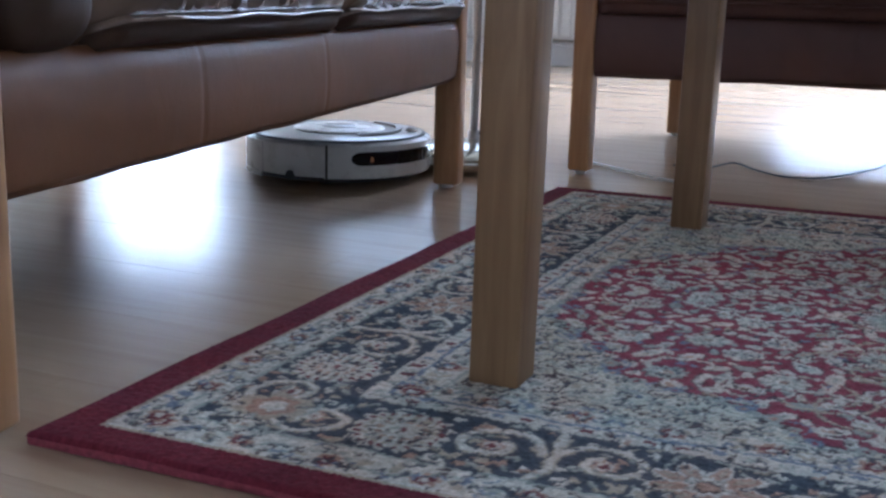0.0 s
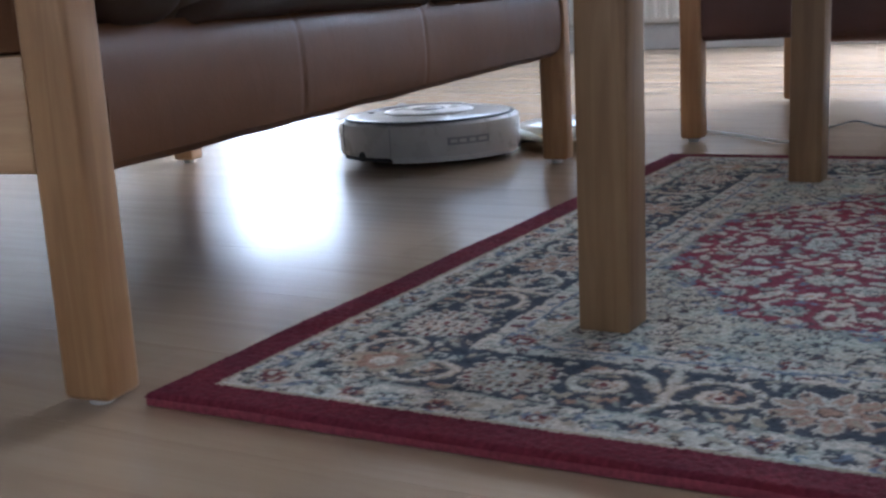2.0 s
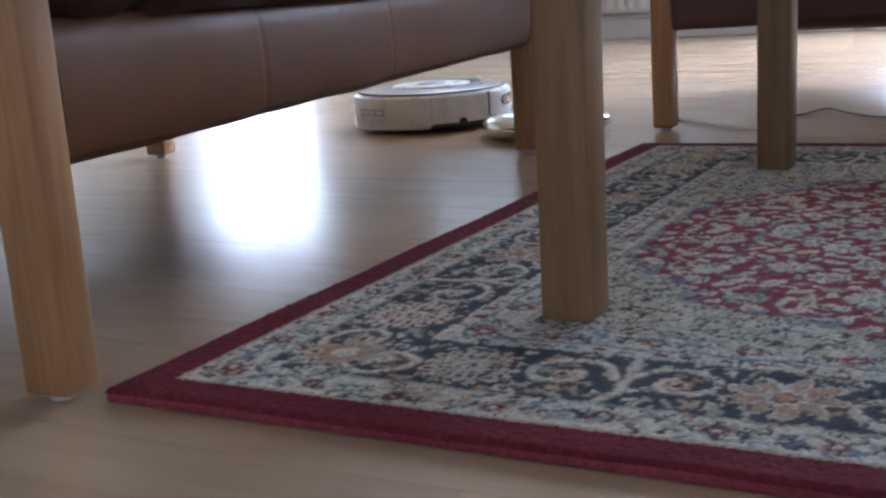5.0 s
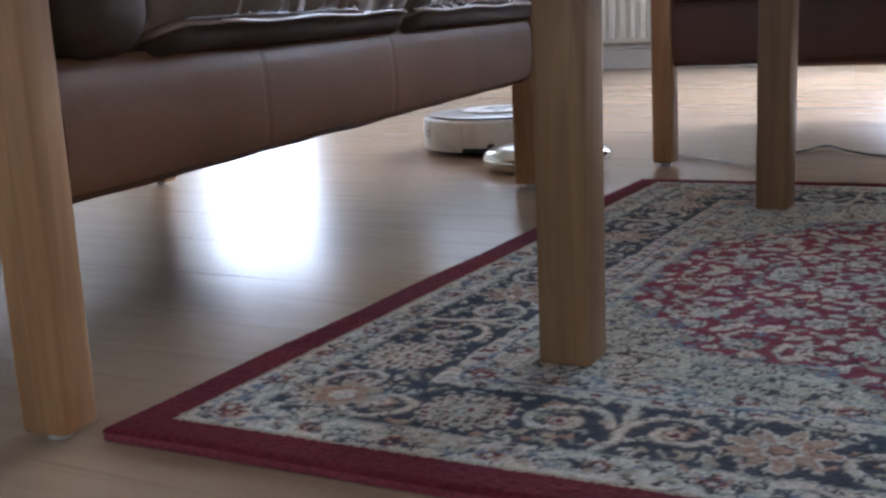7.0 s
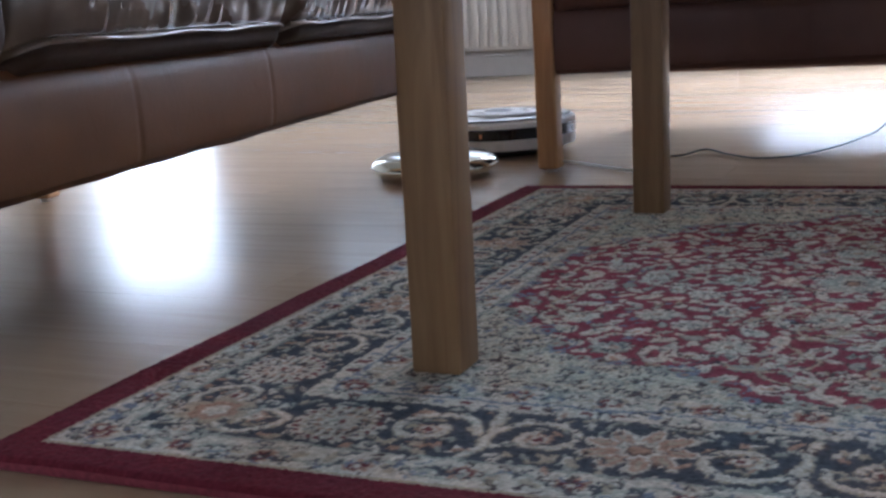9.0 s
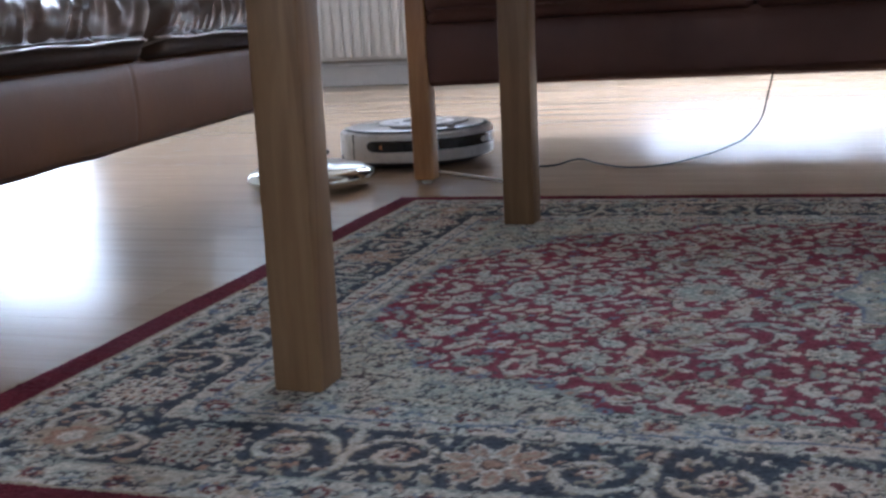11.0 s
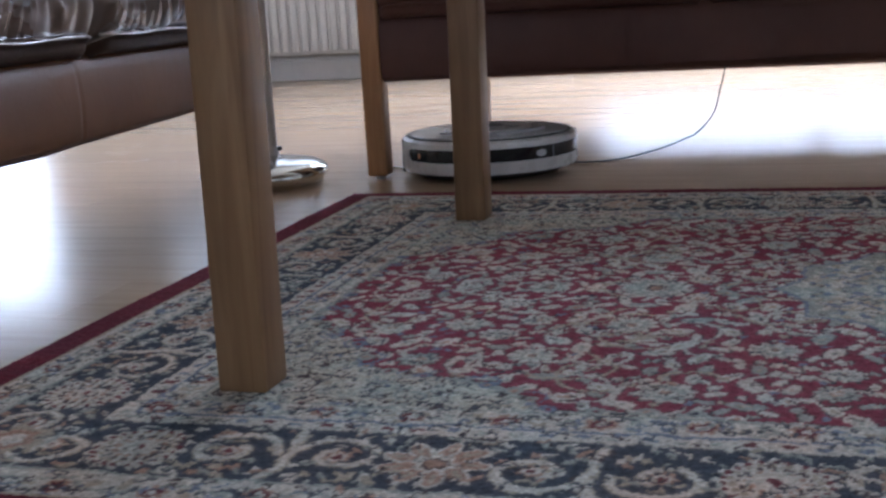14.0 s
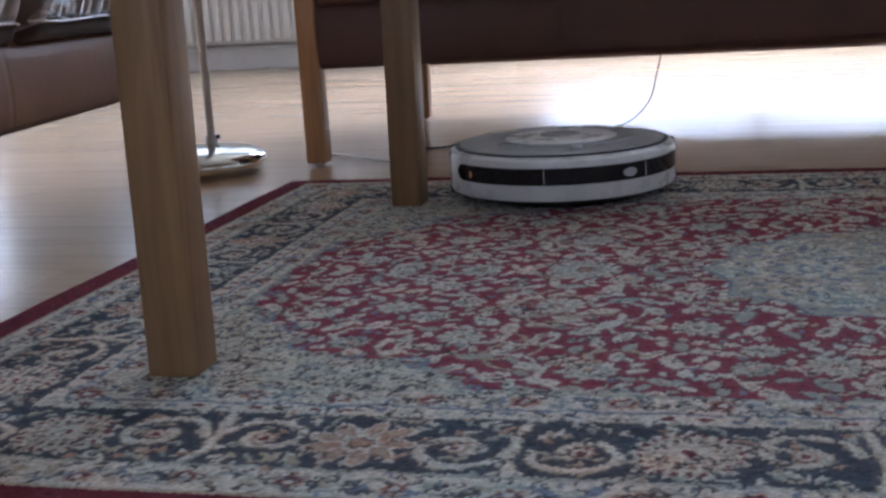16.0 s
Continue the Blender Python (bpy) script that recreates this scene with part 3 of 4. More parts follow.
def robot_vacuum():
    """Local x is the way it drives."""
    v = thing("robot_vacuum", pose(0, 0, 0), "round white robot vacuum cleaner with a black sensor band", "robot vacuum")
    part("underside", lathe([(0, 0.006), (0.135, 0.006), (0.150, 0.010), (0.163, 0.020), (0.163, 0.03), (0, 0.03)], 96), DARK, v, "black underside")
    body = part("body", lathe([(0.160, 0.0165), (0.1725, 0.0185), (RR, 0.024), (RR, 0.072), (0.1735, 0.077), (0.166, 0.081), (0.160, 0.0825), (0.15, 0.083), (0, 0.083)], 128), SHELL, v, "white plastic side shell")
    part("sensor_band", arc(RR - 0.002, -72, 72, 0.0425, 0.067, 0.003, 60, 6), BLACK, body, "glossy black sensor band")
    for s in (-1, 1):
        part("bumper_seam", arc(RR - 0.002, s * 86.5 - 0.7, s * 86.5 + 0.7, 0.019, 0.079, 0.0026, 3), DARK, body)
        part("bin_seam", arc(RR - 0.002, s * 131 - 0.22, s * 131 + 0.22, 0.018, 0.075, 0.0024, 3), LABEL, body)
        part("side_port", arc(RR - 0.002, s * 109 - 3, s * 109 + 3, 0.013, 0.031, 0.003, 10, 2.5), DARK, body)
        # dark strip laid on the shell in place of a shaded gap
        part("side_shade_strip", arc(RR - 0.0045, s * 109 - 21, s * 109 + 21, 0.0145, 0.021, 0.0052, 16), DARK, body, "dark strip painting the shade of a wheel gap")
    part("rear_bin", arc(RR - 0.003, 132, 228, 0.012, 0.0205, 0.0034, 30), SHELL, body)
    part("name_plate", arc(RR - 0.002, 166, 194, 0.041, 0.055, 0.0026, 14), LABEL, body, "grey printed mark, unreadable")
    for a0, a1 in ((168, 172), (173.5, 178), (180, 184), (186, 192)):
        part("print_bar", arc(RR - 0.0005, a0, a1, 0.045, 0.051, 0.0015, 4), SHELL, body)
    for a in (-18, 34):
        part("band_line", arc(RR + 0.0004, a - 0.2, a + 0.2, 0.044, 0.0655, 0.001, 2), COVER_DULL, body)
    # pale plate that paints a window's reflection onto the black band
    part("band_glint", arc(RR + 0.0003, 20.5, 28, 0.047, 0.060, 0.0014, 12, 3.7), COVER, body, "pale round glint painted on the band")
    part("indicator", arc(RR + 0.0003, -60.5, -58.8, 0.049, 0.058, 0.0012, 3), INDICATOR, body, "small orange indicator")
    cover = part("top_cover", lathe([(0.1585, 0.0826), (0.1585, 0.0855), (0.150, 0.0870), (0.130, 0.0880), (0.06, 0.0885), (0, 0.0886)], 96), COVER, v, "glossy silver grey top")
    part("rim", lathe([(0.1588, 0.083), (0.1605, 0.0842), (0.1640, 0.0842), (0.1650, 0.0822)], 128), DARK, v)
    part("top_disc", lathe([(0, 0.0887), (0.085, 0.0887), (0.087, 0.0895), (0.085, 0.0915), (0.078, 0.0925), (0, 0.0928)], 72), SHELL, cover, "pale raised disc")
    part("button", lathe([(0, 0.0929), (0.032, 0.0929), (0.032, 0.0938), (0.030, 0.0945), (0, 0.0946)], 48), COVER_DULL, cover, "grey round button")
    part("grip", arc(0.108, -62, 62, 0.0884, 0.0925, 0.012, 40, 6), COVER_DULL, cover, "curved grey grip")
    k = lathe([(0, 0.0868), (0.011, 0.0868), (0.0105, 0.091), (0.007, 0.0945), (0, 0.0955)], 28)
    bmesh.ops.translate(k, verts=k.verts, vec=(0.138, 0, 0))
    part("top_sensor", k, COVER_DULL, v, "small domed sensor")
    for s in (-1, 1):
        w = lathe([(0, -0.01), (0.030, -0.01), (0.033, -0.007), (0.033, 0.007), (0.030, 0.01), (0, 0.01)], 32)
        bmesh.ops.rotate(w, verts=w.verts, cent=(0, 0, 0), matrix=Matrix.Rotation(radians(90), 3, "X"))
        bmesh.ops.translate(w, verts=w.verts, vec=(0, s * 0.115, 0.033))
        part("wheel", w, DARK, v)
    return v


ROBOT = robot_vacuum()


# ---------------------------------------------------------------- the rug
RUG_X, RUG_Y, RUG_W, RUG_L, CELL = -0.605, 0.679, 1.93, 1.32, 0.0022
RED, NAVY, CREAM, FIELD, PEACH, BLUE, SAGE, TAN, DEEP, ECRU = range(10)
WOOL = [(0.180, 0.026, 0.040), (0.074, 0.085, 0.108), (0.70, 0.63, 0.525), (0.290, 0.050, 0.080), (0.48, 0.30, 0.215), (0.22, 0.26, 0.33), (0.41, 0.42, 0.36), (0.50, 0.42, 0.31), (0.095, 0.066, 0.070), (0.66, 0.60, 0.475)]


class Canvas:
    """One quarter of the rug's design; x from its end, y from its side, in metres."""

    def __init__(self, w, h):
        self.nx, self.ny = int(w / CELL) + 1, int(h / CELL) + 1
        self.c = np.zeros((self.nx, self.ny), dtype=np.int8)
        self.X, self.Y = np.meshgrid(np.arange(self.nx) * CELL, np.arange(self.ny) * CELL, indexing="ij")

    def view(self, x, y, r):
        i0, i1 = max(int((x - r) / CELL), 0), min(int((x + r) / CELL) + 2, self.nx)
        j0, j1 = max(int((y - r) / CELL), 0), min(int((y + r) / CELL) + 2, self.ny)
        return slice(i0, max(i1, i0)), slice(j0, max(j1, j0))

    def disc(self, x, y, r, col, r2=None, turn=0.0):
        s = self.view(x, y, max(r, r2 or 0))
        dx, dy = self.X[s] - x, self.Y[s] - y
        c, k = math.cos(turn), math.sin(turn)
        u, v = dx * c + dy * k, -dx * k + dy * c
        self.c[s][(u / r) ** 2 + (v / (r2 or r)) ** 2 < 1] = col

    def star(self, x, y, r, n, depth, col, turn=0.0):
        s = self.view(x, y, r * 1.3)
        dx, dy = self.X[s] - x, self.Y[s] - y
        a = np.arctan2(dy, dx)
        self.c[s][np.hypot(dx, dy) < r * (1 - depth + depth * np.abs(np.cos(n * (a - turn) / 2)))] = col

    def line(self, pts, w, col):
        for (x0, y0), (x1, y1) in zip(pts, pts[1:]):
            n = max(int(math.hypot(x1 - x0, y1 - y0) / (w * 0.6)), 1)
            for k in range(n):
                t = k / n
                self.disc(x0 + (x1 - x0) * t, y0 + (y1 - y0) * t, w, col)

    def spiral(self, x, y, r, turns, start, hand, w, col, tail=0.0):
        pts = []
        for k in range(int(26 * turns) + 1):
            t = k / (26 * turns)
            a = start + hand * 2 * math.pi * turns * t
            q = r * (1 - 0.85 * t)
            pts.append((x + q * math.cos(a), y + q * math.sin(a)))
        self.line(pts, w, col)
        return pts[0]

    def curl(self, x, y, r, rng, w, col):
        a, bend = rng.random() * 6.3, rng.choice((-1, 1)) * rng.uniform(2.0, 4.2)
        pts = []
        for k in range(9):
            t = k / 8
            pts.append((x + r * math.cos(a + bend * t) * (1 - 0.35 * t), y + r * math.sin(a + bend * t) * (1 - 0.35 * t)))
        self.line(pts, w, col)

    def flower(self, x, y, r, rng, cols):
        n = rng.choice((5, 6, 8))
        turn = rng.random() * 6
        for i, col in enumerate(cols):
            self.star(x, y, r * (1 - 0.32 * i), n, 0.38 if i == 0 else 0.2, col, turn)


def swap(x, y, flip):
    return (y, x) if flip else (x, y)


def paint_quarter():
    rng = random.Random(7)
    cv = Canvas(RUG_W / 2, RUG_L / 2)
    W, H = RUG_W / 2, RUG_L / 2
    d = np.minimum(cv.X, cv.Y)
    c = cv.c
    c[:] = CREAM
    # the red field with a scalloped outline and cream corners
    ex, ey = np.abs(cv.X - W) / (W - 0.245), np.abs(cv.Y - H) / (H - 0.230)
    ang = np.arctan2(ey, ex)
    lobes = 0.040 * np.abs(np.sin(ang * 9)) + 0.012 * np.sin(ang * 23) - 0.025
    rad = (ex ** 2.4 + ey ** 2.4) ** (1 / 2.4) + lobes
    field = rad < 1.0
    rim = (rad >= 1.0) & (rad < 1.014)
    c[rad >= 1.0] = ECRU
    c[field] = FIELD
    c[rim] = SAGE
    inner = d > 0.255
    # vines and blossoms of the field and of the corners
    def at(x, y):
        return rad[min(int(x / CELL), cv.nx - 1), min(int(y / CELL), cv.ny - 1)]

    placed = []

    def free(x, y, r, slack=1.0):
        if any((x - p) ** 2 + (y - q) ** 2 < (r + t) ** 2 * slack for p, q, t in placed):
            return False
        placed.append((x, y, r))
        return True

    # large rosettes of the field, then arabesque vines between them
    for x, y, r in ((0.607, 0.655, 0.042), (0.486, 0.655, 0.025), (0.60, 0.51, 0.029), (0.654, 0.310, 0.028), (0.741, 0.435, 0.027), (0.43, 0.50, 0.024), (0.52, 0.40, 0.024), (0.86, 0.33, 0.028), (0.80, 0.37, 0.020)):
        placed.append((x, y, r))
    big = list(placed)
    for k in range(84):
        x, y = rng.uniform(0.26, W + 0.05), rng.uniform(0.25, H + 0.05)
        if at(x, y) > 1.05:
            cv.spiral(x, y, rng.uniform(0.025, 0.045), rng.uniform(0.5, 0.9), rng.random() * 6, rng.choice((-1, 1)), 0.0015, rng.choice((SAGE, SAGE, DEEP)))
    for r, tries in ((0.021, 34), (0.015, 170), (0.011, 620), (0.008, 1500), (0.0055, 1500)):
        for k in range(tries):
            x, y = rng.uniform(0.258, W + 0.03), rng.uniform(0.245, H + 0.03)
            v = at(x, y)
            if 0.985 < v < 1.03 or not free(x, y, r, 0.86 if r < 0.01 else 1.05):
                continue
            turn = rng.random() * 3
            if v <= 0.985:
                head = rng.choice((CREAM, SAGE, CREAM, CREAM))
                if r > 0.015:
                    n = rng.choice((8, 10, 12))
                    cv.star(x, y, r * 1.10, n, 0.26, FIELD, turn)
                    cv.star(x, y, r, n, 0.26, head, turn)
                    for q in range(n):
                        a = turn + q * 2 * math.pi / n
                        cv.disc(x + r * 0.55 * math.cos(a), y + r * 0.55 * math.sin(a), 0.0022, rng.choice((DEEP, SAGE, NAVY)))
                    cv.star(x, y, r * 0.34, 6, 0.3, rng.choice((PEACH, FIELD, SAGE)), turn)
                    cv.disc(x, y, r * 0.13, CREAM)
                elif r > 0.007:
                    cv.disc(x, y, r * 1.15, head, r * 0.6, turn)
                    if r > 0.01:
                        cv.disc(x, y, r * 0.4, rng.choice((PEACH, SAGE, TAN)), r * 0.2, turn)
                else:
                    cv.disc(x, y, r, rng.choice((CREAM, TAN, SAGE, BLUE)), r * 0.6, turn)
            elif r > 0.02:
                cv.star(x, y, r, 10, 0.25, DEEP, turn)
                cv.star(x, y, r * 0.9, 10, 0.25, rng.choice((ECRU, CREAM)), turn)
                cv.star(x, y, r * 0.4, 6, 0.3, rng.choice((SAGE, PEACH, SAGE)), turn)
            elif r > 0.007:
                cv.curl(x, y, r * 0.95, rng, 0.0017, rng.choice((NAVY, DEEP, SAGE, DEEP, SAGE)))
                if rng.random() < 0.22:
                    cv.disc(x, y, r * 0.35, rng.choice((RED, PEACH, BLUE, SAGE)))
            else:
                cv.disc(x, y, r * 0.6, rng.choice((DEEP, SAGE, SAGE, NAVY)), r * 0.35, turn)
    for k in range(70):
        x, y = rng.uniform(0.28, W + 0.05), rng.uniform(0.27, H + 0.05)
        if at(x, y) < 0.95:
            cv.spiral(x, y, rng.uniform(0.035, 0.075), rng.uniform(0.5, 0.95), rng.random() * 6, rng.choice((-1, 1)), 0.0021, rng.choice((CREAM, TAN, CREAM)))
    for x, y, r in big:
        n, turn = (14 if r > 0.035 else 10), rng.random()
        cv.star(x, y, r * 1.10, n, 0.24, FIELD, turn)
        cv.star(x, y, r, n, 0.24, CREAM, turn)
        cv.star(x, y, r * 0.80, n, 0.2, SAGE, turn)
        for q in range(n):
            a = turn + q * 2 * math.pi / n
            cv.disc(x + r * 0.62 * math.cos(a), y + r * 0.62 * math.sin(a), 0.0042, CREAM, 0.0024, a)
            cv.disc(x + r * 0.80 * math.cos(a + 0.3), y + r * 0.80 * math.sin(a + 0.3), 0.0018, DEEP)
        cv.star(x, y, r * 0.40, 8, 0.3, CREAM, turn)
        cv.star(x, y, r * 0.24, 6, 0.3, DEEP, turn)
        cv.disc(x, y, r * 0.14, PEACH)
    # blue loops along the scalloped outline
    for k in range(15):
        a = math.pi / 2 * (k + 0.5) / 15
        for t in np.linspace(0.75, 1.3, 60):
            x, y = W - t * (W - 0.245) * math.cos(a), H - t * (H - 0.238) * math.sin(a)
            if x < 0.275 or y < 0.27:
                break
            if rad[min(int(x / CELL), cv.nx - 1), min(int(y / CELL), cv.ny - 1)] >= 0.995:
                cv.spiral(x, y, 0.021, 0.8, rng.random() * 6, rng.choice((-1, 1)), 0.0019, BLUE)
                break
    # beaded outline of the field
    for k in range(34):
        a = math.pi / 2 * (k + 0.5) / 34
        for t in np.linspace(0.7, 1.3, 90):
            x, y = W - t * (W - 0.245) * math.cos(a), H - t * (H - 0.238) * math.sin(a)
            if x < 0.25 or y < 0.245:
                break
            if rad[min(int(x / CELL), cv.nx - 1), min(int(y / CELL), cv.ny - 1)] >= 1.0:
                cv.disc(x, y, 0.0085, rng.choice((BLUE, CREAM, SAGE)))
                cv.disc(x, y, 0.0035, rng.choice((PEACH, NAVY, FIELD)))
                break
    # the medallion
    mx, my = np.abs(cv.X - W) / 0.23, np.abs(cv.Y - H) / 0.215
    ma = np.arctan2(my, mx)
    mr = np.hypot(mx, my) + 0.10 * np.abs(np.sin(ma * 6))
    c[mr < 0.99] = BLUE
    c[mr < 0.97] = SAGE
    for k in range(420):
        q, a = math.sqrt(rng.random()) * 0.9, rng.random() * math.pi / 2
        x, y = W - q * 0.22 * math.cos(a), H - q * 0.2 * math.sin(a)
        cv.disc(x, y, rng.choice((0.005, 0.008, 0.012)), rng.choice((CREAM, CREAM, TAN, BLUE, CREAM, SAGE)), 0.004, rng.random() * 3)
    # second guard band, from 0.190 to 0.250
    c[(d < 0.250) & (d >= 0.187)] = CREAM
    c[(d < 0.250) & (d >= 0.246)] = SAGE
    c[(d < 0.212) & (d >= 0.209)] = BLUE
    c[(d < 0.191) & (d >= 0.187)] = NAVY
    for flip, run in ((False, W), (True, H)):
        s = 0.21
        k = 0
        while s < run + 0.02:
            for off, r in ((0.200, 0.007), (0.229, 0.014)):
                x, y = swap(s + (0.012 if off > 0.21 else 0), off, flip)
                if min(x, y) > 0.19:
                    if r > 0.01 and k % 3 == 0:
                        cv.flower(x, y, r, rng, (PEACH, RED, CREAM))
                    elif r > 0.01:
                        cv.disc(x, y, 0.012, rng.choice((SAGE, BLUE, TAN)), 0.006, rng.random() * 3)
                        cv.disc(x, y, 0.004, CREAM)
                    else:
                        cv.disc(x, y, 0.006, rng.choice((SAGE, RED, BLUE)), 0.004)
            for q in range(4):
                x, y = swap(s + rng.uniform(-0.012, 0.012), rng.uniform(0.214, 0.244), flip)
                if min(x, y) > 0.195:
                    cv.curl(x, y, 0.006, rng, 0.0017, rng.choice((NAVY, NAVY, BLUE, SAGE)))
            s += 0.026
            k += 1
    # the wide navy band, from 0.083 to 0.187
    band = (d < 0.187) & (d >= 0.083)
    c[band] = NAVY
    mid = 0.135
    for flip, run in ((False, W), (True, H)):
        first = (0.605 - 0.348) if not flip else (0.805 - 0.679 + 0.125)
        s, k = first - 0.1225, 0
        while s < run + 0.13:
            # a broad stem with a scroll to each side
            hand = 1 if k % 2 else -1
            stem = [swap(s + 0.006 * hand * math.sin(q / 10 * 3.1), mid + hand * (0.047 - 0.094 * q / 10), flip) for q in range(11)]
            cv.line(stem, 0.0050, TAN)
            cv.line(stem, 0.0034, CREAM)
            for sd in (-1, 1):
                for q in range(15):
                    x, y = swap(s + sd * rng.uniform(0.01, 0.115), mid + rng.uniform(-0.046, 0.046), flip)
                    if q % 2:
                        cv.curl(x, y, rng.uniform(0.006, 0.012), rng, 0.0022, rng.choice((CREAM, TAN, SAGE)))
                    else:
                        cv.disc(x, y, rng.uniform(0.005, 0.010), rng.choice((CREAM, CREAM, TAN, SAGE, PEACH)), rng.uniform(0.003, 0.005), rng.random() * 3)
                cx, cy, r = s + sd * 0.046, mid + hand * 0.006, 0.037
                pts = []
                for q in range(40):
                    t = q / 39
                    a = math.pi / 2 + sd * (math.pi / 2 - t * 2 * math.pi * 1.15)
                    rr = r * (1 - 0.72 * t)
                    pts.append(swap(cx + rr * math.cos(a) * 1.05, cy + hand * rr * math.sin(a), flip))
                for p in pts[4:]:
                    cv.disc(*p, 0.0078, NAVY)
                cv.line(pts, 0.0047, TAN)
                cv.line(pts, 0.0036, CREAM)
                x, y = swap(cx, cy - hand * 0.003, flip)
                cv.flower(x, y, 0.012, rng, (PEACH, CREAM, RED))
            s += 0.245
            k += 1
        for q in range(900):
            u, v = rng.uniform(0.19 if flip else 0.09, run), rng.uniform(0.090, 0.181)
            x, y = swap(u, v, flip)
            w = cv.view(x, y, 0.0055)
            if min(x, y) > 0.088 and (c[w] == NAVY).all():
                if q % 3:
                    cv.disc(x, y, 0.0062, rng.choice((CREAM, TAN, SAGE, PEACH, CREAM)), 0.0034, rng.random() * 3)
                else:
                    cv.curl(x, y, 0.0055, rng, 0.0018, rng.choice((CREAM, SAGE)))
        s, k = first - 0.245, 0
        while s < run + 0.05:
            x, y = swap(s, mid, flip)
            if min(x, y) >= 0.11:
                if k % 2 == 1:
                    cv.star(x, y, 0.048, 16, 0.16, NAVY)
                    cv.star(x, y, 0.044, 16, 0.20, CREAM)
                    for ring, n, col in ((0.036, 22, RED), (0.030, 18, TAN), (0.024, 16, DEEP), (0.018, 12, PEACH)):
                        for q in range(n):
                            a = 2 * math.pi * (q + 0.5 * (n % 4 == 2)) / n
                            cv.disc(x + ring * math.cos(a), y + ring * math.sin(a), 0.0030, col)
                    cv.star(x, y, 0.013, 8, 0.3, CREAM)
                    cv.disc(x, y, 0.004, RED)
                else:
                    cv.star(x, y, 0.049, 9, 0.35, NAVY, 0.3)
                    for q in range(9):
                        a = q * math.pi * 2 / 9
                        cv.disc(x + 0.028 * math.cos(a), y + 0.026 * math.sin(a), 0.018, CREAM, 0.009, a)
                        cv.disc(x + 0.027 * math.cos(a), y + 0.025 * math.sin(a), 0.015, PEACH, 0.0065, a)
                        cv.disc(x + 0.030 * math.cos(a), y + 0.028 * math.sin(a), 0.008, TAN, 0.0025, a)
                    cv.star(x, y, 0.018, 8, 0.3, CREAM)
                    cv.star(x, y, 0.012, 8, 0.3, DEEP)
                    cv.star(x, y, 0.009, 8, 0.3, PEACH)
            s += 0.245
            k += 1
    # corner blossom of the navy band
    cv.flower(0.137, 0.137, 0.034, rng, (TAN, PEACH, CREAM))
    c[(d < 0.086) & (d >= 0.083)] = SAGE
    # first guard band, from 0.038 to 0.083
    guard = (d < 0.083) & (d >= 0.036)
    c[guard] = CREAM
    for flip, run in ((False, W), (True, H)):
        s = 0.05
        k = 0
        pts = []
        while s < run + 0.02:
            x, y = swap(s, 0.060 + 0.010 * math.sin(s * 62), flip)
            if s > 0.055:
                pts.append((x, y))
            s += 0.006
        cv.line(pts, 0.0022, SAGE)
        s = 0.075
        while s < run + 0.02:
            x, y = swap(s, 0.060 + 0.006 * math.sin(s * 62 + 3.1), flip)
            if k % 3 == 0:
                cv.flower(x, y, 0.013, rng, (PEACH, RED, CREAM))
            else:
                cv.disc(x, y, 0.010, rng.choice((SAGE, BLUE, TAN)), 0.005, rng.random() * 3)
            for q in range(5):
                u, v = swap(s + rng.uniform(-0.012, 0.012), rng.uniform(0.044, 0.078), flip)
                if min(u, v) > 0.042:
                    cv.curl(u, v, 0.0055, rng, 0.0016, rng.choice((NAVY, BLUE, DEEP)))
            s += 0.0265
            k += 1
    # fine dark tendrils over the pale grounds, small leaves over the navy, and dark outlines round the field's blossoms
    for _ in range(3000):
        x, y = rng.uniform(0.05, W), rng.uniform(0.05, H)
        here = c[min(int(x / CELL), cv.nx - 1), min(int(y / CELL), cv.ny - 1)]
        if here == ECRU:
            cv.curl(x, y, rng.uniform(0.004, 0.008), rng, 0.0012, rng.choice((NAVY, DEEP, SAGE, SAGE)))
        elif here == CREAM:
            cv.curl(x, y, rng.uniform(0.003, 0.0065), rng, 0.0013, rng.choice((NAVY, NAVY, DEEP, DEEP, SAGE)))
        elif here == NAVY and rng.random() < 0.5:
            cv.disc(x, y, rng.uniform(0.004, 0.0085), rng.choice((TAN, SAGE, PEACH, CREAM, SAGE)), 0.0024, rng.random() * 3)
        elif here == SAGE and rng.random() < 0.5:
            cv.curl(x, y, 0.004, rng, 0.0012, rng.choice((DEEP, NAVY, CREAM)))
    for _ in range(4200):
        x, y = rng.uniform(0.25, W), rng.uniform(0.24, H)
        if c[min(int(x / CELL), cv.nx - 1), min(int(y / CELL), cv.ny - 1)] == ECRU:
            if rng.random() < 0.6:
                cv.curl(x, y, rng.uniform(0.004, 0.009), rng, 0.0014, rng.choice((NAVY, DEEP, NAVY, SAGE)))
            else:
                cv.disc(x, y, rng.uniform(0.003, 0.007), rng.choice((CREAM, CREAM, SAGE, TAN, BLUE)), 0.0026, rng.random() * 3)
    pale = np.isin(c, (CREAM, SAGE, TAN, PEACH))
    near = pale.copy()
    for axis in (0, 1):
        for step in (-1, 1):
            near |= np.roll(pale, step, axis)
    ragged = np.random.RandomState(3).random_sample(c.shape)
    c[near & ~pale & (c == FIELD) & (ragged < 0.55)] = DEEP
    c[(d < 0.040) & (d >= 0.036)] = TAN
    c[d < 0.036] = RED
    return c


def smooth(a, n):
    """A soft average over n cells each way."""
    for axis in (0, 1):
        for _ in range(2):
            a = sum(np.roll(a, k, axis) for k in range(-n, n + 1)) / (2 * n + 1)
    return a


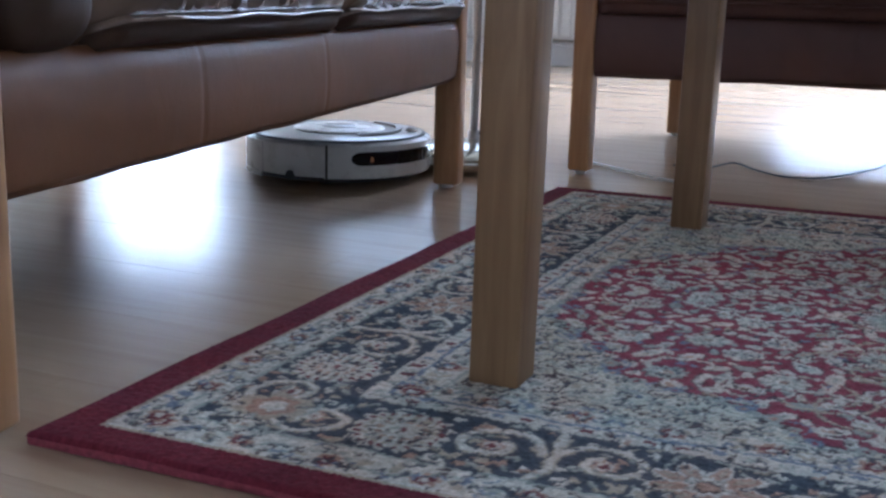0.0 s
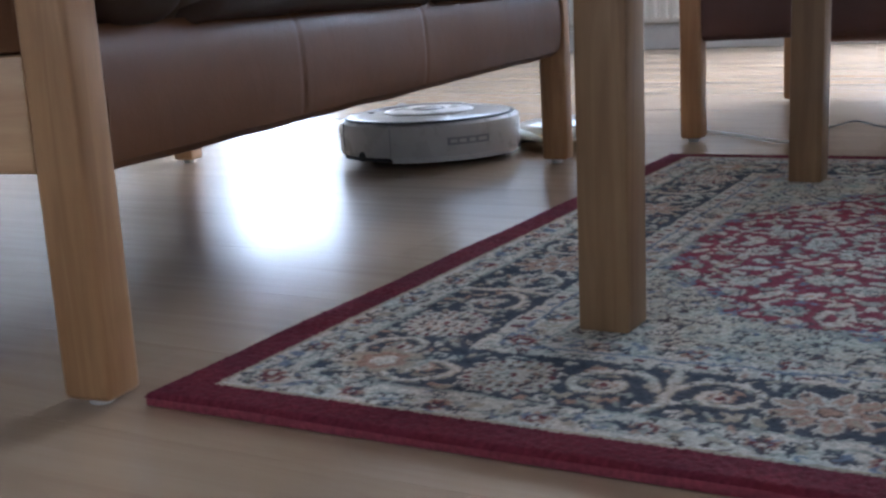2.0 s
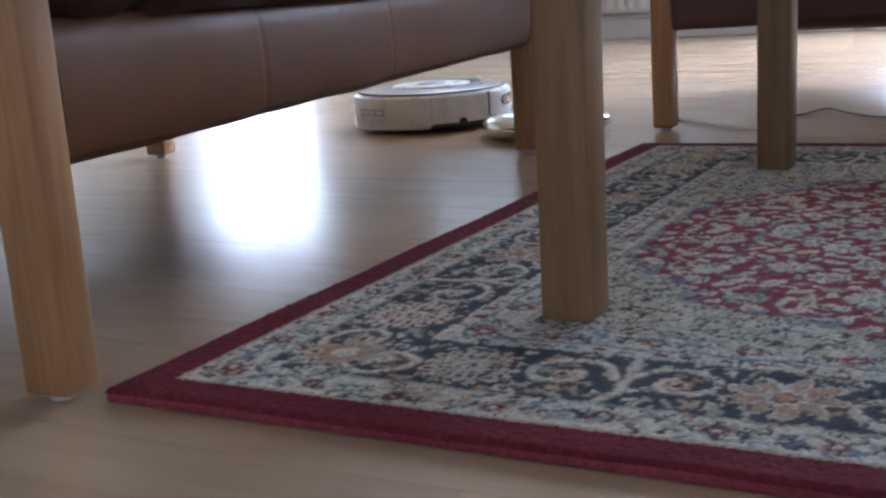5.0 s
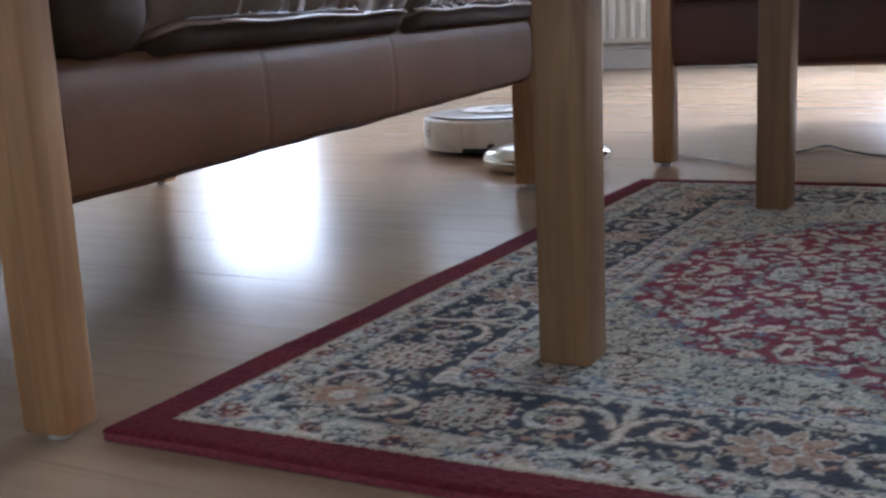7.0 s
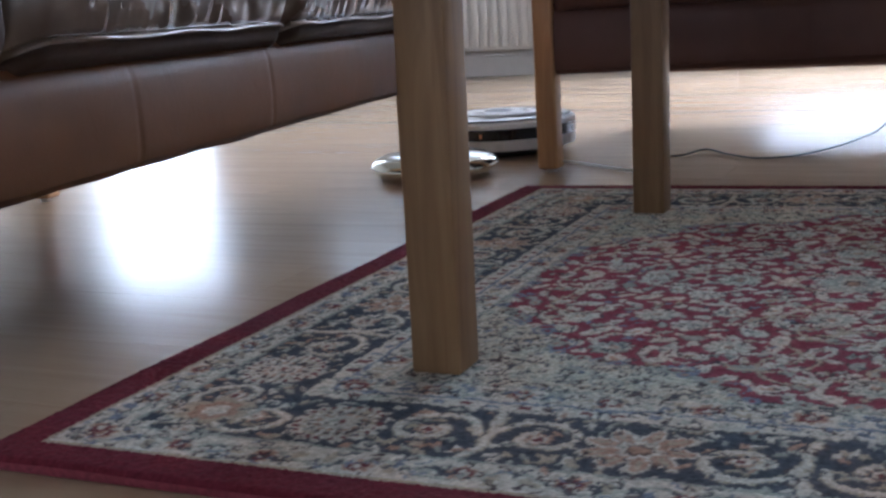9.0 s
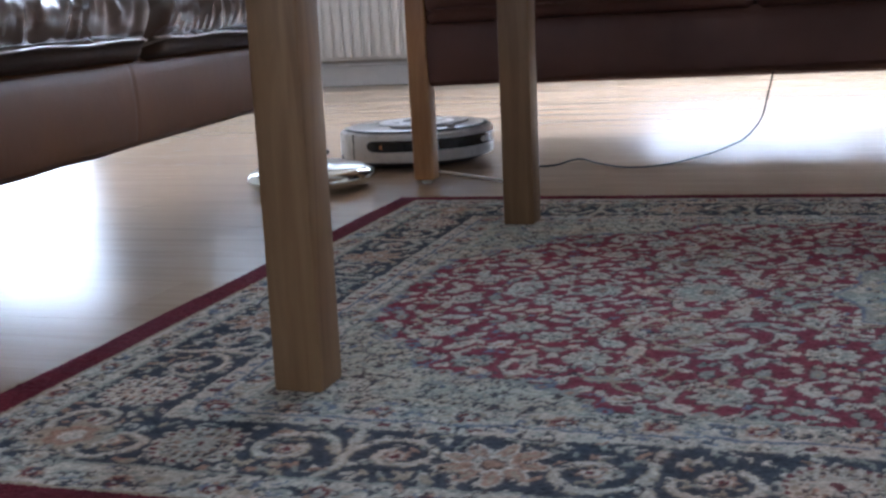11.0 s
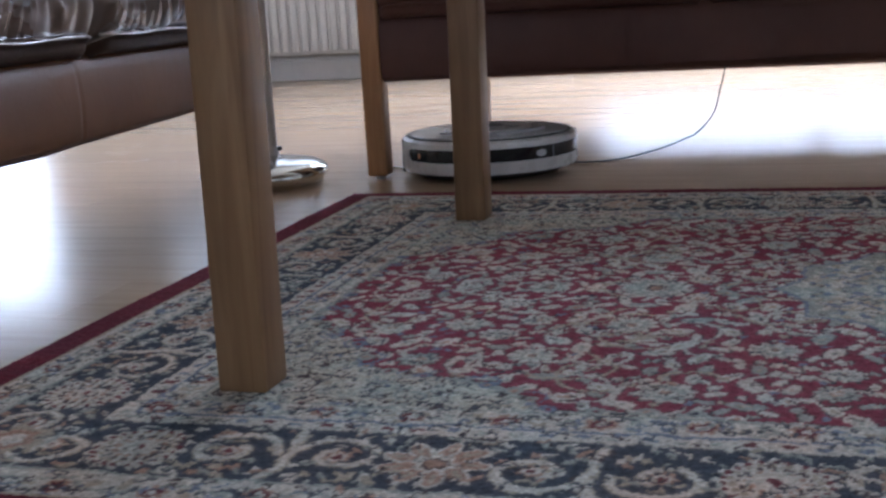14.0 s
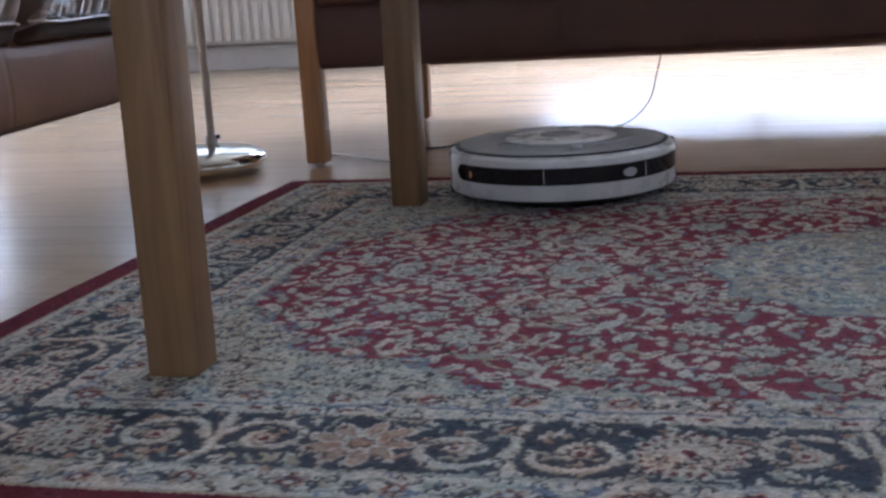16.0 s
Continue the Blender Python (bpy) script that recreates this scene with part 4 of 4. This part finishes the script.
def rug():
    q = paint_quarter()
    r = thing("rug", pose(RUG_X, RUG_Y, 0), "oriental wool rug with navy border, cream corners and red floral field", "rug")
    nx, ny = int(RUG_W / CELL), int(RUG_L / CELL)
    gx, gy = np.meshgrid(np.linspace(0, RUG_W, nx + 1), np.linspace(0, RUG_L, ny + 1), indexing="ij")
    ix = np.minimum((np.minimum(gx, RUG_W - gx) / CELL).round().astype(int), q.shape[0] - 1)
    iy = np.minimum((np.minimum(gy, RUG_L - gy) / CELL).round().astype(int), q.shape[1] - 1)
    rs = np.random.RandomState(5)
    # hand-knotted lines waver a little
    drift = [smooth(rs.standard_normal(gx.shape), 3) * 5.5 for _ in range(2)]
    inside = np.minimum(np.minimum(gx, RUG_W - gx), np.minimum(gy, RUG_L - gy)) > 0.046
    ix = np.clip(ix + (drift[0] * inside).round().astype(int), 0, q.shape[0] - 1)
    iy = np.clip(iy + (drift[1] * inside).round().astype(int), 0, q.shape[1] - 1)
    idx = q[ix, iy]
    col = np.array(WOOL)[idx]
    # neighbouring tufts mingle, and dye lots differ from patch to patch
    col = np.where(inside[..., None], 0.82 * col + 0.18 * smooth(col, 2), col)
    lot = smooth(rs.standard_normal(gx.shape), 6) * 7.0
    col = col * np.stack([1 + 0.10 * lot, 1 - 0.02 * lot, 1 - 0.08 * lot], -1)
    col = col * (1 + 0.10 * rs.standard_normal(col.shape[:2]))[..., None]
    edge = np.minimum(np.minimum(gx, RUG_W - gx), np.minimum(gy, RUG_L - gy))
    z = 0.0125 - 0.0045 * np.clip(1 - edge / 0.004, 0, 1) ** 2
    z += 0.0005 * rs.standard_normal(z.shape) * (edge > 0.004)
    z -= 0.0006 * np.isin(idx, (NAVY, DEEP))
    wob = 0.0012 * np.sin(gx * 17.0 + gy * 3) * np.clip(1 - np.minimum(gy, RUG_L - gy) / 0.05, 0, 1)
    wob2 = 0.0012 * np.sin(gy * 21.0) * np.clip(1 - gx / 0.05, 0, 1)
    co = np.stack([gx + wob2 - 0.006 * np.clip(1 - gx / 0.036, 0, 1), gy + (0.012 + 0.018 * gy / RUG_L) * gx + wob, z], -1).reshape(-1, 3).astype(np.float32)
    i = np.arange(nx)[:, None] * (ny + 1) + np.arange(ny)[None, :]
    quads = np.stack([i, i + ny + 1, i + ny + 2, i + 1], -1).reshape(-1, 4).astype(np.int32)
    me = bpy.data.meshes.new("woven_surface")
    me.vertices.add(len(co))
    me.vertices.foreach_set("co", co.ravel())
    me.loops.add(quads.size)
    me.loops.foreach_set("vertex_index", quads.ravel())
    me.polygons.add(len(quads))
    me.polygons.foreach_set("loop_start", np.arange(0, quads.size, 4, dtype=np.int32))
    me.polygons.foreach_set("use_smooth", np.ones(len(quads), dtype=bool))
    me.update(calc_edges=True)
    layer = me.color_attributes.new("wool", "FLOAT_COLOR", "POINT")
    layer.data.foreach_set("color", np.concatenate([np.clip(col, 0, 1), np.ones((*col.shape[:2], 1))], -1).astype(np.float32).ravel())
    me.materials.append(RUG)
    pile = new("woven_surface", me)
    pile.parent = r
    # the bound edge and backing beneath the pile
    bm = boxed(-0.0055, RUG_W - 0.0005, 0.0005, RUG_L - 0.0005, 0.0005, 0.0088, 0.002)
    for v in bm.verts:
        v.co.y += (0.012 + 0.018 * v.co.y / RUG_L) * v.co.x
    part("binding", bm, RUG_EDGE, r, "burgundy bound edge")


rug()


# ---------------------------------------------------------------- the laminate boards
def boards():
    base = structure("floor", boxed(LEFT_X, RIGHT_X, BACK_Y, FAR_Y, -0.2, -0.0012), FLOOR, "light beech laminate floor")
    wide, long_, gap = 0.19, 1.28, 0.0005
    bm = boxed(0, long_ - gap, 0, wide - gap, -0.0011, 0.0)
    full = mesh_of("board", bm, FLOOR, False)
    y, row = BACK_Y, 0
    while y < FAR_Y - 0.01:
        x = LEFT_X - (row * 0.43) % long_
        depth = min(wide, FAR_Y - y)
        while x < RIGHT_X - 0.01:
            a, b = max(x, LEFT_X), min(x + long_, RIGHT_X)
            if b - a > long_ - 0.001 and depth > wide - 0.001:
                o = new("board", full)
                o.location = (x, y, 0)
            else:
                o = new("board", mesh_of("board", boxed(0, b - a - gap, 0, depth - gap, -0.0011, 0.0), FLOOR, False))
                o.location = (a, y, 0)
            o.parent = base
            x += long_
        y += wide
        row += 1


boards()


# ---------------------------------------------------------------- what moves
def motions():
    rows = [
        (0.0, -1.041, 1.972, 0.000, 0, 18),
        (0.5, -1.035, 1.953, 0.000, 0, 79),
        (1.0, -1.055, 1.980, 0.000, 0, 113),
        (1.5, -1.070, 1.985, 0.000, 0, 127),
        (2.0, -1.092, 1.993, 0.000, 0, 144),
        (2.5, -1.128, 2.020, 0.000, 0, 127),
        (3.0, -1.178, 2.062, 0.000, 0, 134),
        (3.5, -1.218, 2.184, 0.000, 0, 89),
        (4.0, -1.218, 2.184, 0.000, 0, 89),
        (4.2, -1.212, 2.200, 0.000, 0, 89),
        (5.2, -1.205, 2.360, 0.000, 0, 60),
        (6.3, -1.110, 2.478, 0.000, 0, 22),
        (6.5, -1.104, 2.466, 0.000, 0, 24),
        (7.0, -1.108, 2.463, 0.000, 0, 38),
        (7.5, -1.025, 2.526, 0.000, 0, 13),
        (8.0, -0.985, 2.540, 0.000, 0, -11),
        (8.5, -0.962, 2.548, 0.000, 0, -21),
        (9.0, -0.873, 2.562, 0.000, 0, -23),
        (9.5, -0.863, 2.580, 0.000, 0, -19),
        (10.0, -0.785, 2.590, 0.000, 0, -47),
        (10.2, -0.792, 2.590, 0.000, 0, -50),
        (12.5, -0.643, 2.483, 0.000, 0, -5),
        (13.0, -0.566, 2.462, 0.000, 0, -30),
        (13.5, -0.490, 2.400, 0.000, 0, -69),
        (14.0, -0.433, 2.311, 0.000, 0, -66),
        (14.5, -0.345, 2.240, 0.000, 0, -68),
        (15.0, -0.252, 2.115, 0.006, 0, -69),
        (15.5, -0.169, 2.000, 0.012, 0, -69),
        (16.0, -0.094, 1.845, 0.012, 0, -72),
    ]
    walk(ROBOT, [(t, pose(x, y, z, 0, tip, turn)) for t, x, y, z, tip, turn in rows])


motions()
